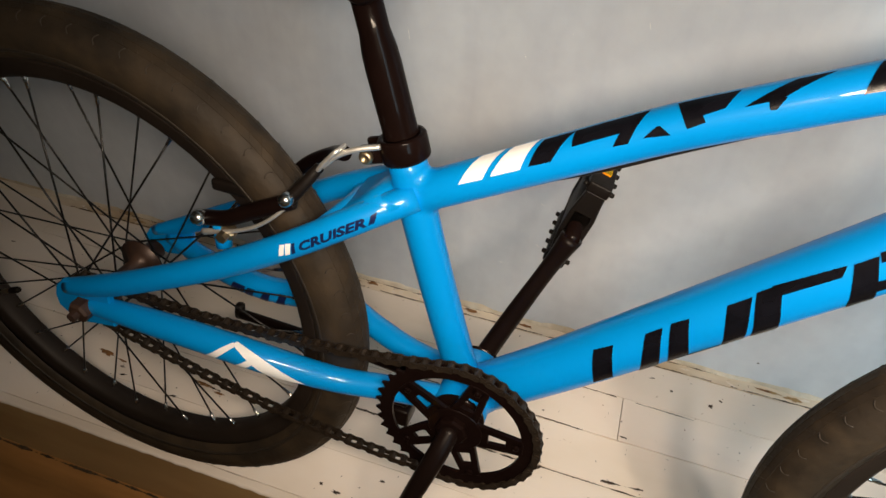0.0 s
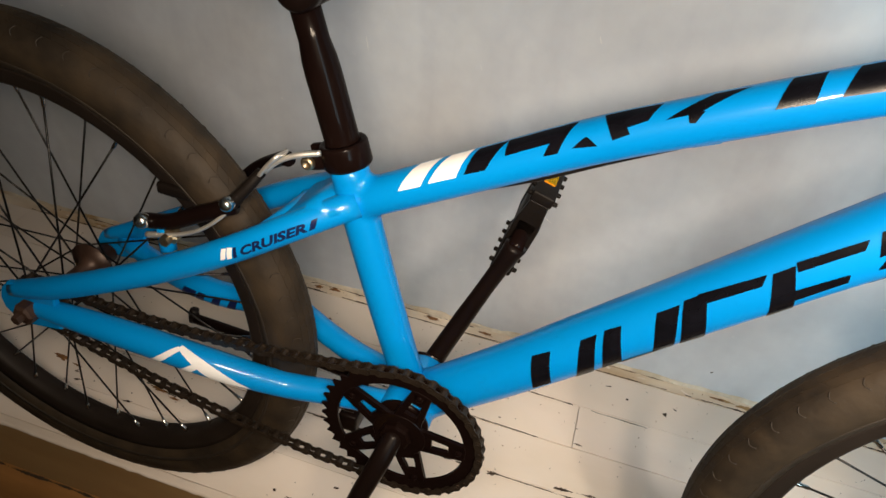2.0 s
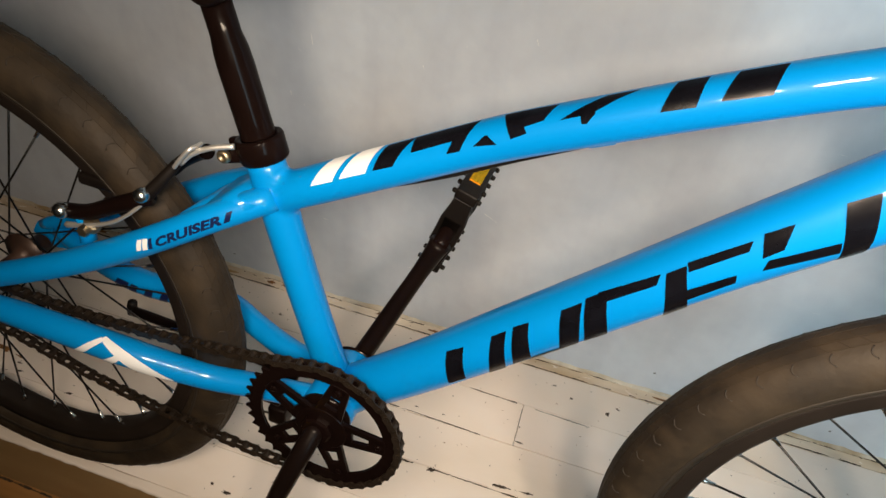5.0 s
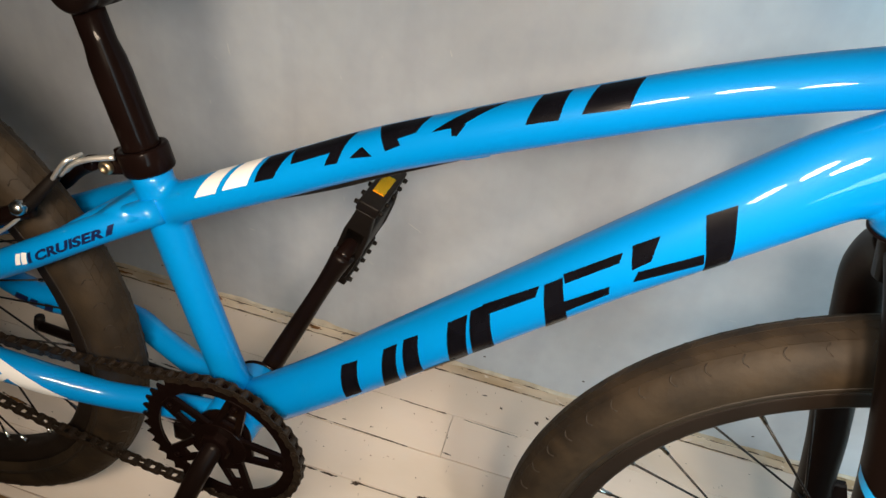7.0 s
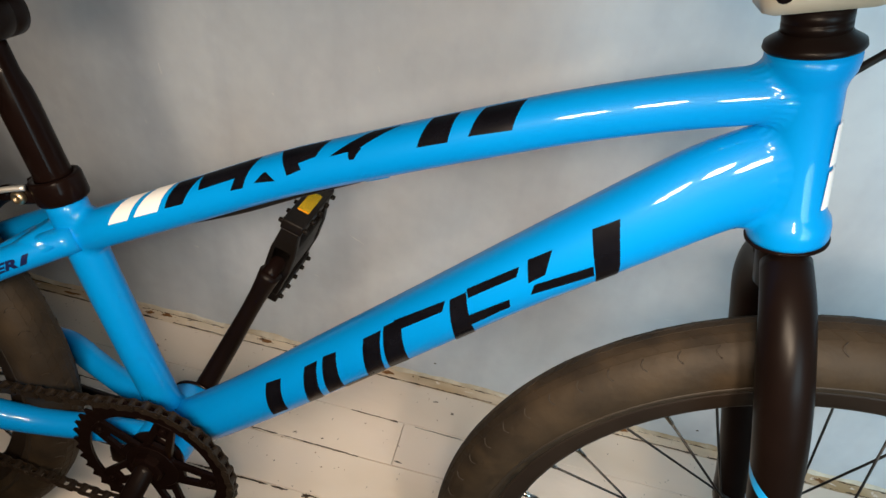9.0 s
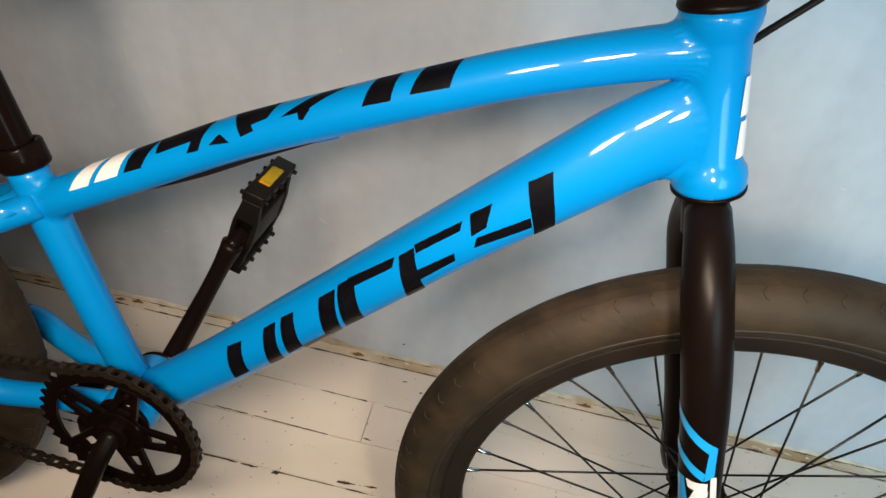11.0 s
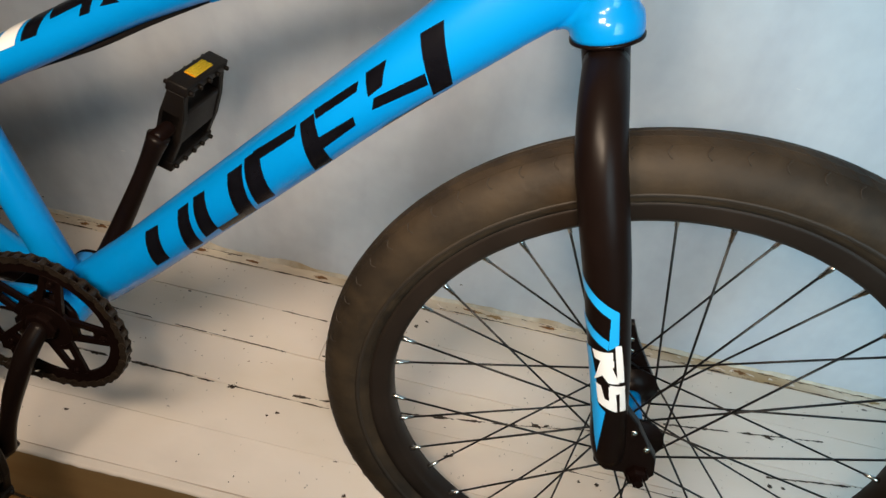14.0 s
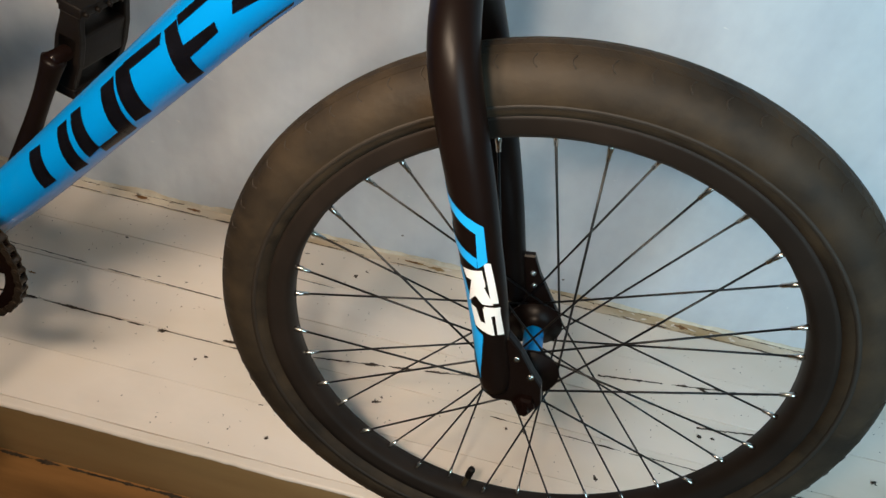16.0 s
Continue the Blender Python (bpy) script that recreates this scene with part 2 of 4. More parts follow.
def decal(line, quads, lift=0.0005, cols=10, rows=6):
    """Film on a tube: line is (points with radius); quads are four corners (share of the length, angle above the near side)."""
    c = spline(line, 160)
    t, a, b = frames(c[:, :3])
    vs, fs = [], []
    for q in quads:
        k = len(vs)
        q = np.array(q, float)
        for i in range(rows + 1):
            for j in range(cols + 1):
                u, v = j / cols, i / rows
                s, w = (1 - v) * ((1 - u) * q[0] + u * q[1]) + v * ((1 - u) * q[3] + u * q[2])
                x = min(max(s, 0), 1) * 159
                n = min(int(x), 158)
                f = x - n
                p = (1 - f) * c[n] + f * c[n + 1]
                ca, cb = (1 - f) * a[n] + f * a[n + 1], (1 - f) * b[n] + f * b[n + 1]
                w = radians(w)
                vs.append(p[:3] + (p[3] + lift) * (math.cos(w) * ca * (p[4] if len(p) > 4 else 1.0) + math.sin(w) * cb))
        fs += [(k + i * (cols + 1) + j, k + i * (cols + 1) + j + 1, k + (i + 1) * (cols + 1) + j + 1, k + (i + 1) * (cols + 1) + j) for i in range(rows) for j in range(cols)]
    return vs, fs

# ---- the room ----
WALL_Y = 0.182
EDGE_Y = -0.2405
LOWER_Z = -0.154


def structure(name, geo, mat, label, smooth=False):
    return tagged(part(name, geo, mat, smooth=smooth), label, name.split("_")[0], kind="structure")


structure("wall_north", box(-2.4, 2.4, WALL_Y, WALL_Y + 0.12, -0.3, 2.4), WALL, "pale blue-grey painted plaster wall with small scuffs")
# the unseen wall behind, with an opening added to hold the daylight lamp
SOUTH, OPEN = -1.62, (0.83, 1.87, 0.43, 1.67)
structure("wall_south", join(box(-2.4, OPEN[0], SOUTH - 0.12, SOUTH, -0.3, 2.4), box(OPEN[1], 2.4, SOUTH - 0.12, SOUTH, -0.3, 2.4), box(OPEN[0], OPEN[1], SOUTH - 0.12, SOUTH, -0.3, OPEN[2]), box(OPEN[0], OPEN[1], SOUTH - 0.12, SOUTH, OPEN[3], 2.4)), PLASTER, "plain plastered wall out of view, its opening added for the daylight lamp")
structure("wall_west", box(-2.5, -2.4, SOUTH - 0.12, WALL_Y + 0.12, -0.3, 2.4), PLASTER, "plain plastered wall")
structure("wall_east", box(2.4, 2.5, SOUTH - 0.12, WALL_Y + 0.12, -0.3, 2.4), PLASTER, "plain plastered wall")
structure("ceiling", box(-2.5, 2.5, SOUTH - 0.12, WALL_Y + 0.12, 2.4, 2.5), PLASTER, "plain plastered ceiling")
structure("subfloor", box(-2.4, 2.4, EDGE_Y + 0.012, WALL_Y - 0.001, LOWER_Z, -0.014), DARK_JOINT, "dark gap under the painted floorboards")

# ---- the bicycle ----
LEAN, YAW, FOOT_Y = 0.1094, -0.0238, -0.2284
bike = tagged(new("bicycle"), "bright blue cruiser bicycle with black parts, leaning to the wall", "bicycle")
bike.empty_display_size = 0.1
bike.matrix_basis = Matrix.Translation((-0.0048, FOOT_Y, 0)) @ Matrix.Rotation(YAW, 4, "Z") @ Matrix.Rotation(-LEAN, 4, "X")

BB = (-0.1881, 0.0, 0.2929)
REAR = (-0.6025, -0.0061, 0.3050)
FRONT = (0.3918, 0.0024, 0.3045)
WHEEL_R, TYRE_R = 0.3053, 0.0274

frame_part = part("frame", tube([BB, (-0.2087, 0, 0.3528), (-0.2488, 0, 0.4786), (-0.2673, 0, 0.5432)], 0.0166, 28, 24), BLUE, bike, "glossy blue steel frame")
part("bottom_bracket_shell", moved(lathe([(0.0, -0.034), (0.0262, -0.034), (0.0275, -0.032), (0.0275, 0.032), (0.0262, 0.034), (0.0, 0.034)], 40), Matrix.Translation(BB) @ SIDE), BLUE, frame_part)
for s in (-1, 1):
    part("bearing_cup", moved(lathe([(0.0, 0.0), (0.0278, 0.0), (0.0278, 0.0025), (0.022, 0.005), (0.0, 0.005)], 36), Matrix.Translation((BB[0], s * 0.0342, BB[2])) @ (SIDE if s < 0 else SIDE.inverted())), BLACK, frame_part)
TOP_LINE = [(-0.2627, 0, 0.5059, 0.0168), (-0.2074, 0, 0.5374, 0.0168), (-0.143, 0, 0.5743, 0.0168), (-0.0711, 0, 0.615, 0.0168), (-0.0051, 0, 0.6473, 0.0166), (0.0571, 0, 0.6767, 0.0166), (0.1253, 0, 0.7072, 0.0166), (0.1885, 0, 0.7312, 0.0168), (0.2405, 0, 0.748, 0.0173)]
DOWN_LINE = [(-0.1853, 0, 0.2918, 0.0245, 1), (-0.1036, 0, 0.3674, 0.0248, 1), (-0.0234, 0, 0.4476, 0.0252, 1), (0.0419, 0, 0.5131, 0.0255, 1), (0.1143, 0, 0.5861, 0.0262, 1), (0.1486, 0, 0.6191, 0.0275, 0.96), (0.1799, 0, 0.6492, 0.029, 0.86), (0.2101, 0, 0.6772, 0.0305, 0.69), (0.2497, 0, 0.7053, 0.0315, 0.54)]
part("top_tube", tube([p[:3] for p in TOP_LINE], [p[3] for p in TOP_LINE], 32, 60), BLUE, frame_part)


def weld(p, q, r, flat, a, b, big, tube_run=0.009, wall_run=0.007):
    """A hollow, faintly rippled fillet where the tube from p towards q meets the tube a-b; big gives that one's radius at a height."""
    p, q, a, b = (np.array(v, float) for v in (p, q, a, b))
    d, ax = (q - p) / np.linalg.norm(q - p), (b - a) / np.linalg.norm(b - a)
    side = np.array((0.0, -1.0, 0.0))
    up = np.cross(d, side)
    n, rows, vs = 96, 7, []

    def gap(v):
        h = (v - a) @ ax
        return np.linalg.norm(v - a - h * ax) - big(h)

    for k in range(n):
        w = 2 * math.pi * k / n
        out = flat * math.cos(w) * side + math.sin(w) * up
        o = p + r * out
        steps = np.linspace(0, np.linalg.norm(q - p) * 1.3, 120)
        gaps = [gap(o + d * v) for v in steps]
        first = next((i for i, v in enumerate(gaps) if v <= 0), int(np.argmin(gaps)))
        lo, hi = steps[max(first - 1, 0)], steps[first]
        for _ in range(40):
            mid = (lo + hi) / 2
            lo, hi = (mid, hi) if gap(o + d * mid) > 0 else (lo, mid)
        corner = o + d * lo
        one = corner - d * tube_run
        two = corner + out / np.linalg.norm(out) * wall_run
        for _ in range(6):
            h = (two - a) @ ax
            v = two - a - h * ax
            two = a + h * ax + v / np.linalg.norm(v) * big(h)
        ripple = 0.00035 * math.sin(k * 1.9)
        for m in range(rows):
            u = m / (rows - 1)
            c = (1 - u) ** 2 * one + 2 * u * (1 - u) * corner + u * u * two
            vs.append(tuple(c + out * ripple * math.sin(math.pi * u)))
    fs = [(k * rows + m, k * rows + m + 1, (k + 1) % n * rows + m + 1, (k + 1) % n * rows + m) for k in range(n) for m in range(rows - 1)]
    return part("weld_fillet", (vs, fs), BLUE, frame_part)


part("down_tube", tube([p[:3] for p in DOWN_LINE], [p[3] for p in DOWN_LINE], 36, 60, [p[4] for p in DOWN_LINE]), BLUE, frame_part)
HEAD_LOW, HEAD_TOP = (0.2645, 0, 0.6572), (0.2305, 0, 0.7706)
HEAD = upright(HEAD_LOW, HEAD_TOP)
HL = (Vector(HEAD_TOP) - Vector(HEAD_LOW)).length
HEAD_H = [0.0, 0.003, 0.010, 0.015, 0.019, 0.024, HL / 2, HL - 0.022, HL - 0.017, HL - 0.012, HL - 0.005, HL]
HEAD_R = [0.0230, 0.0241, 0.0243, 0.0234, 0.0208, 0.0193, 0.0190, 0.0193, 0.0206, 0.0232, 0.0245, 0.0241]
part("head_tube", moved(lathe([(0.0, 0.0), *zip(HEAD_R, HEAD_H), (0.0, HL)], 48), HEAD), BLUE, frame_part)

weld((0.1885, 0, 0.7312), (0.2405, 0, 0.7480), 0.0171, 1.0, HEAD_LOW, HEAD_TOP, lambda h: np.interp(h, HEAD_H, HEAD_R))
weld((0.2101, 0, 0.6772), (0.2560, 0, 0.7098), 0.0314, 0.575, HEAD_LOW, HEAD_TOP, lambda h: np.interp(h, HEAD_H, HEAD_R))
weld((-0.2074, 0, 0.5374), (-0.2627, 0, 0.5059), 0.0169, 1.0, (-0.2488, 0, 0.4786), (-0.2673, 0, 0.5432), lambda h: 0.0166)
weld((-0.2087, 0, 0.3528), (-0.1881, 0, 0.2929), 0.0167, 1.0, (-0.1883, -0.03, 0.2958), (-0.1880, 0.03, 0.2899), lambda h: 0.0275)
weld((-0.1036, 0, 0.3674), (-0.1882, 0, 0.2887), 0.0247, 1.0, (-0.1883, -0.03, 0.2958), (-0.1880, 0.03, 0.2899), lambda h: 0.0275, 0.009, 0.004)
NEAR_STAY = [(-0.1997, -0.018, 0.2927, 0.0130), (-0.2664, -0.027, 0.2898, 0.0130), (-0.3133, -0.037, 0.2905, 0.0132), (-0.3500, -0.050, 0.3027, 0.014), (-0.3817, -0.060, 0.3143, 0.0145), (-0.4461, -0.066, 0.3216, 0.0145), (-0.5291, -0.068, 0.3222, 0.013), (-0.5889, -0.067, 0.3188, 0.010)]
FAR_STAY = [(-0.1997, 0.018, 0.2927, 0.0130), (-0.2664, 0.032, 0.2910, 0.0130), (-0.3133, 0.046, 0.2955, 0.0132), (-0.3500, 0.054, 0.3040, 0.0140), (-0.3817, 0.052, 0.3045, 0.0145), (-0.4461, 0.046, 0.3020, 0.0145), (-0.5291, 0.054, 0.3080, 0.0130), (-0.5889, 0.067, 0.3188, 0.0100)]
for s, stay in ((-1, NEAR_STAY), (1, FAR_STAY)):
    part("chain_stay", tube([p[:3] for p in stay], [p[3] for p in stay], 20, 48), BLUE, frame_part)
    drop = 0.010 if s > 0 else 0.0
    part("seat_stay", tube([(-0.2531, s * 0.010, 0.5130), (-0.2918, s * 0.036, 0.4961), (-0.3384, s * 0.052, 0.4691), (-0.4042, s * 0.060, 0.4301), (-0.4888, s * 0.066, 0.3868 - drop / 4), (-0.5734, s * 0.067, 0.3478 - drop), (-0.6108, s * 0.066, 0.3341 - 1.3 * drop)], [0.0125, 0.0125, 0.0125, 0.0125, 0.0122, 0.0115 - drop / 8, 0.009 - drop / 4], 20, 40), BLUE, frame_part)
    edge = [(-0.5554, 0.3436), (-0.6008, 0.3472), (-0.6147, 0.3433), (-0.6235, 0.3344), (-0.6289, 0.3204)] if s < 0 else [(-0.5554, 0.3400), (-0.5880, 0.3370), (-0.6060, 0.3310), (-0.6180, 0.3230), (-0.6240, 0.3140)]
    part("dropout", slab(edge + [(-0.6281, 0.3063), (-0.6186, 0.2970), (-0.5970, 0.2916), (-0.5580, 0.2991)], s * 0.067 - 0.004, s * 0.067 + 0.004, 0.04), BLUE, frame_part, smooth=False)
part("seat_stay_bridge", tube([(-0.3308, -0.052, 0.4750), (-0.3153, -0.02, 0.4855), (-0.3162, 0.02, 0.4802), (-0.3327, 0.052, 0.4615)], 0.009, 14, 16), BLUE, frame_part)
part("gusset", slab([(-0.2592, 0.5133), (-0.2819, 0.5166), (-0.3149, 0.4922), (-0.3015, 0.4840)], -0.034, 0.034), BLUE, frame_part)


def wheel(centre, hub_half, name, label, spokes=36, phase=0.0, dish=0.0, steer=0.0):
    cx, _, cz = centre
    at = Matrix.Translation(centre) @ Matrix.Rotation(steer, 4, "Z") @ SIDE
    rc = WHEEL_R - TYRE_R
    prof = []
    for i in range(25):
        a = radians(-140 + 280 * i / 24)
        prof.append((rc + TYRE_R * math.cos(a), TYRE_R * 0.95 * math.sin(a)))
    prof += [(rc - 0.0222, 0.0125), (rc - 0.023, 0.0), (rc - 0.0222, -0.0125)]
    rim_prof = [(0.2505, -0.0145), (0.2545, -0.0162), (0.2545, -0.0118), (0.246, -0.010), (0.246, 0.010), (0.2545, 0.0118), (0.2545, 0.0162), (0.2505, 0.0145), (0.240, 0.0145), (0.2350, 0.0105), (0.2338, 0.0), (0.2350, -0.0105), (0.240, -0.0145)]
    root = part(name, lathe([(r + 0.0022, h) for r, h in rim_prof], 96, True), RIM, bike, label, at)
    tyre = part("tyre", lathe(prof, 120, True), TYRE, root, "brown-black rubber tyre with worn tread")
    for s in (-1, 1):
        ring = [(WHEEL_R - 0.0415, s * 0.0212), (WHEEL_R - 0.0400, s * 0.0238), (WHEEL_R - 0.0385, s * 0.0240), (WHEEL_R - 0.0365, s * 0.0244)]
        part("sidewall_ridge", lathe([(r, h) for r, h in ring] + [(WHEEL_R - 0.0385, s * 0.0212)], 96, True), SIDEWALL, tyre)
    ribs = []
    for s in (-1, 1):
        pts = []
        for j in range(6):
            a = radians(34 + 20 * j / 5)
            th = 0.010 * math.sin(math.pi * j / 5)
            rr = rc + (TYRE_R + 0.0001) * math.cos(a)
            pts.append((rr * math.cos(th), rr * math.sin(th), s * (TYRE_R + 0.0001) * 0.95 * math.sin(a)))
        ribs.append(mesh_of("tread_rib", *tube(pts, 0.00055, 5)))
    for k in range(144):
        part("tread_rib", ribs[k % 2], RIB, tyre, m=Matrix.Rotation(2 * math.pi * k / 144, 4, "Z"))
    vs, fs = [], []
    for row, a0 in enumerate((-24.0, -8.0, 8.0, 24.0)):
        for k in range(132):
            t0 = 2 * math.pi * (k + 0.5 * (row % 2)) / 132
            n = len(vs)
            for lift, grow in ((-0.0005, 1.0), (0.00035, 0.93)):
                for u, v in ((-1, -1), (1, -1), (1, 1), (-1, 1)):
                    a = radians(a0 + 7.5 * v * grow)
                    t = t0 + 0.0226 * u * grow + 0.010 * v * (1 if row < 2 else -1)
                    rr = rc + (TYRE_R + lift) * math.cos(a)
                    vs.append((rr * math.cos(t), rr * math.sin(t), (TYRE_R + lift) * 0.95 * math.sin(a)))
            fs += [(n + 4, n + 5, n + 6, n + 7)] + [(n + i, n + (i + 1) % 4, n + 4 + (i + 1) % 4, n + 4 + i) for i in range(4)]
    tagged(part("tread_pattern", (vs, fs), TYRE, tyre, smooth=False), kind="stuff")
    hub = part("hub", lathe([(0.0, -hub_half), (0.010, -hub_half), (0.012, -hub_half + 0.002), (0.012, -0.036), (0.027, -0.0345), (0.0275, -0.0315), (0.015, -0.028), (0.0090, -0.02), (0.0090, 0.02), (0.015, 0.028), (0.0275, 0.0315), (0.027, 0.0345), (0.012, 0.036), (0.012, hub_half - 0.002), (0.010, hub_half), (0.0, hub_half)], 28), RUSTY if cx < 0 else SATIN, root, m=Matrix.Translation((0, 0, -dish)))
    wires = []
    for k in range(4):
        side, lean = (-1 if k % 2 else 1), (1 if k // 2 else -1)
        hp = lean * radians(62)
        p = Vector((0.0265 * math.cos(hp), 0.0265 * math.sin(hp), side * 0.033 - dish))
        q = Vector((0.2396, 0, side * 0.003))
        d = (q - p).normalized()
        wires.append((mesh_of("spoke", *tube([p, q], 0.0011, 6)), mesh_of("nipple", *tube([q - d * 0.017, q - d * 0.010, q - d * 0.009, q + d * 0.0015], [0.0018, 0.0020, 0.0025, 0.0026], 8))))
    for k in range(spokes):
        wire, end = wires[k % 4]
        sp = part("spoke", wire, SPOKE, root, m=Matrix.Rotation(phase + 2 * math.pi * k / spokes, 4, "Z"))
        part("nipple", end, STEEL, sp)
    return root


front_wheel = wheel(FRONT, 0.050, "front_wheel", "black spoked front wheel", 36, radians(9.3), 0.014, 0.022)
rear_wheel = wheel(REAR, 0.060, "rear_wheel", "black spoked rear wheel", 36, radians(1.5))

for w, turn in ((front_wheel, 264), (rear_wheel, 205)):
    at = Matrix.Rotation(radians(turn), 4, "Z") @ Matrix.Translation((0.2375, 0, 0)) @ Matrix.Rotation(radians(-90), 4, "Y")
    valve = part("valve", lathe([(0, 0.0), (0.0030, 0.0), (0.0030, 0.022), (0.0024, 0.024), (0, 0.024)], 14), BRASS, w, "brass tyre valve with a black cap", at)
    part("valve_cap", lathe([(0, 0.020), (0.0040, 0.020), (0.0043, 0.022), (0.0043, 0.034), (0.0034, 0.037), (0, 0.037)], 14), PLASTIC, valve)

part("hub_sleeve", lathe([(0.0092, -0.020), (0.0100, -0.018), (0.0100, 0.018), (0.0092, 0.020)], 28), BLUE, front_wheel, "blue hub sleeve", Matrix.Translation((0, 0, -0.014)))

# fork
fork = part("fork", tube([(0.2600, 0, 0.6688), (0.2660, 0, 0.6491), (0.2735, 0, 0.6240)], [0.0158, 0.0160, 0.0155], 24), SATIN, bike, "satin black fork with blue and white trim")
part("crown_race", moved(lathe([(0.0, -0.0035), (0.0205, -0.0035), (0.0246, -0.0015), (0.0248, 0.0005), (0.0, 0.0005)], 40), HEAD), BLACK, fork)
LEGS = {}
for s in (-1, 1):
    w, back = (1.0, 0.0) if s < 0 else (0.90, 0.001)
    LEGS[s] = [(0.2680, s * 0.010, 0.6440, 0.0152), (0.2710 + back, s * 0.034 * w, 0.6275, 0.0163), (0.2772 + back, s * 0.053 * w, 0.6010, 0.0169), (0.2900 + back, s * 0.061 * w, 0.5625, 0.0171), (0.3060, s * 0.062 * w, 0.5153, 0.0168), (0.3202, s * 0.061, 0.4699, 0.0163), (0.3343, s * 0.060, 0.4258, 0.0156), (0.3471, s * 0.060, 0.3802, 0.0150), (0.3583, s * 0.060, 0.3394, 0.0146), (0.3621, s * 0.060, 0.3265, 0.0125)]
    leg = part("fork_leg", tube([p[:3] for p in LEGS[s]], [p[3] for p in LEGS[s]], 28, 60), SATIN, fork)
    if s < 0:
        plate = part("dropout_plate", slab([(0.3402, 0.3872), (0.3605, 0.3885), (0.3733, 0.3755), (0.3872, 0.3552), (0.3987, 0.3405), (0.4036, 0.3212), (0.3970, 0.3046), (0.3874, 0.3003), (0.3784, 0.3146), (0.3623, 0.3122), (0.3505, 0.3202)], -0.0655, -0.0545, 0.03), SATIN, leg, smooth=False)
        spots = [(0.3716, 0.3676), (0.3870, 0.3509)]
    else:
        plate = part("dropout_plate", slab([(0.3581, 0.3806), (0.3714, 0.3829), (0.3816, 0.3625), (0.4143, 0.3134), (0.4165, 0.2931), (0.4070, 0.2807), (0.3877, 0.2804), (0.3603, 0.3044)], 0.0545, 0.0625, 0.03), SATIN, leg, smooth=False)
        spots = [(0.3743, 0.3628), (0.3786, 0.3485), (0.4008, 0.3155)]
    # small steel discs stand in for the pale holes through the plates
    for x, z in spots:
        part("rivet", moved(lathe([(0, 0), (0.0032, 0), (0.0032, 0.0012), (0.002, 0.002), (0, 0.0014)], 12), Matrix.Translation((x, -0.0653 if s < 0 else 0.0547, z)) @ SIDE), STEEL, plate)
    part("axle_nut", moved(lathe([(0.0, 0), (0.0095, 0), (0.0095, 0.009), (0.0075, 0.011), (0.005, 0.0115), (0.005, 0.017), (0.0, 0.017)], 6), Matrix.Translation((0.3890, s * 0.0615, 0.3205)) @ (SIDE if s < 0 else SIDE.inverted())), BLACK, leg, smooth=False)

# crank set
ring_y = -0.047
crank = part("crankset", moved(lathe([(0.0, -0.062), (0.014, -0.062), (0.016, -0.058), (0.016, 0.02), (0.0, 0.02)], 24), Matrix.Translation((BB[0], -0.02, BB[2])) @ SIDE), BLACK, bike, "black one-piece crank with a toothed chainring")


def polar(r, a, c=BB):
    return c[0] + r * math.cos(a), c[2] + r * math.sin(a)


RING = (BB[0] + 0.003, 0, BB[2] - 0.003)
TEETH = 40
PITCH_R = 0.0127 / (2 * math.sin(math.pi / TEETH))
vs, fs = [], []
steps = TEETH * 4
for i in range(steps):
    a = 2 * math.pi * i / steps
    ro = PITCH_R + (-0.0034, -0.0012, 0.0030, -0.0012)[i % 4]
    for r, y in ((0.0655, -0.0016), (ro, -0.0013), (ro, 0.0013), (0.0655, 0.0016)):
        x, z = polar(r, a, RING)
        vs.append((x, ring_y + y, z))
for i in range(steps):
    j = (i + 1) % steps
    fs += [(i * 4 + k, i * 4 + (k + 1) % 4, j * 4 + (k + 1) % 4, j * 4 + k) for k in range(4)]
chainring = part("chainring", (vs, fs), BLACK, crank, smooth=False)
part("spider_hub", moved(lathe([(0.0, -0.003), (0.0265, -0.003), (0.0275, -0.002), (0.0275, 0.002), (0.0265, 0.003), (0.0, 0.003)], 36), Matrix.Translation((RING[0], ring_y, RING[2])) @ SIDE), BLACK, chainring, smooth=False)
part("lock_nut", moved(lathe([(0.0, 0.0), (0.0165, 0.0), (0.0165, 0.005), (0.0140, 0.007), (0.0, 0.007)], 8), Matrix.Translation((RING[0] - 0.002, ring_y - 0.003, RING[2] + 0.002)) @ SIDE), BLACK, chainring, smooth=False)


def bar(p, q, w0, w1):
    """A flat bar in the ring's plane from p to q."""
    d = np.array(q) - np.array(p)
    n = np.array((-d[1], d[0])) / np.linalg.norm(d)
    return slab([tuple(np.array(p) + n * w0), tuple(np.array(q) + n * w1), tuple(np.array(q) - n * w1), tuple(np.array(p) - n * w0)], ring_y - 0.0022, ring_y + 0.0022, 0.05)


for k in range(5):
    a = radians(74 + 72 * k)
    geo = [bar(polar(0.024, a + d * 0.50, RING), polar(0.067, a + d * 0.095, RING), 0.0034, 0.0036) for d in (-1, 1)]
    geo += [bar(polar(0.050, a, RING), polar(0.0675, a, RING), 0.0045, 0.0070), bar(polar(0.026, a, RING), polar(0.033, a, RING), 0.011, 0.0085)]
    part("spider_arm", join(*geo), BLACK, chainring, smooth=False)
    p = polar(0.0605, a, RING)
    part("ring_bolt", moved(lathe([(0, 0), (0.0030, 0), (0.0030, 0.0026), (0.0018, 0.0032), (0, 0.0026)], 12), Matrix.Translation((p[0], ring_y - 0.0012, p[1])) @ SIDE), BLACK, chainring)
CRANK_A = radians(-107.3)


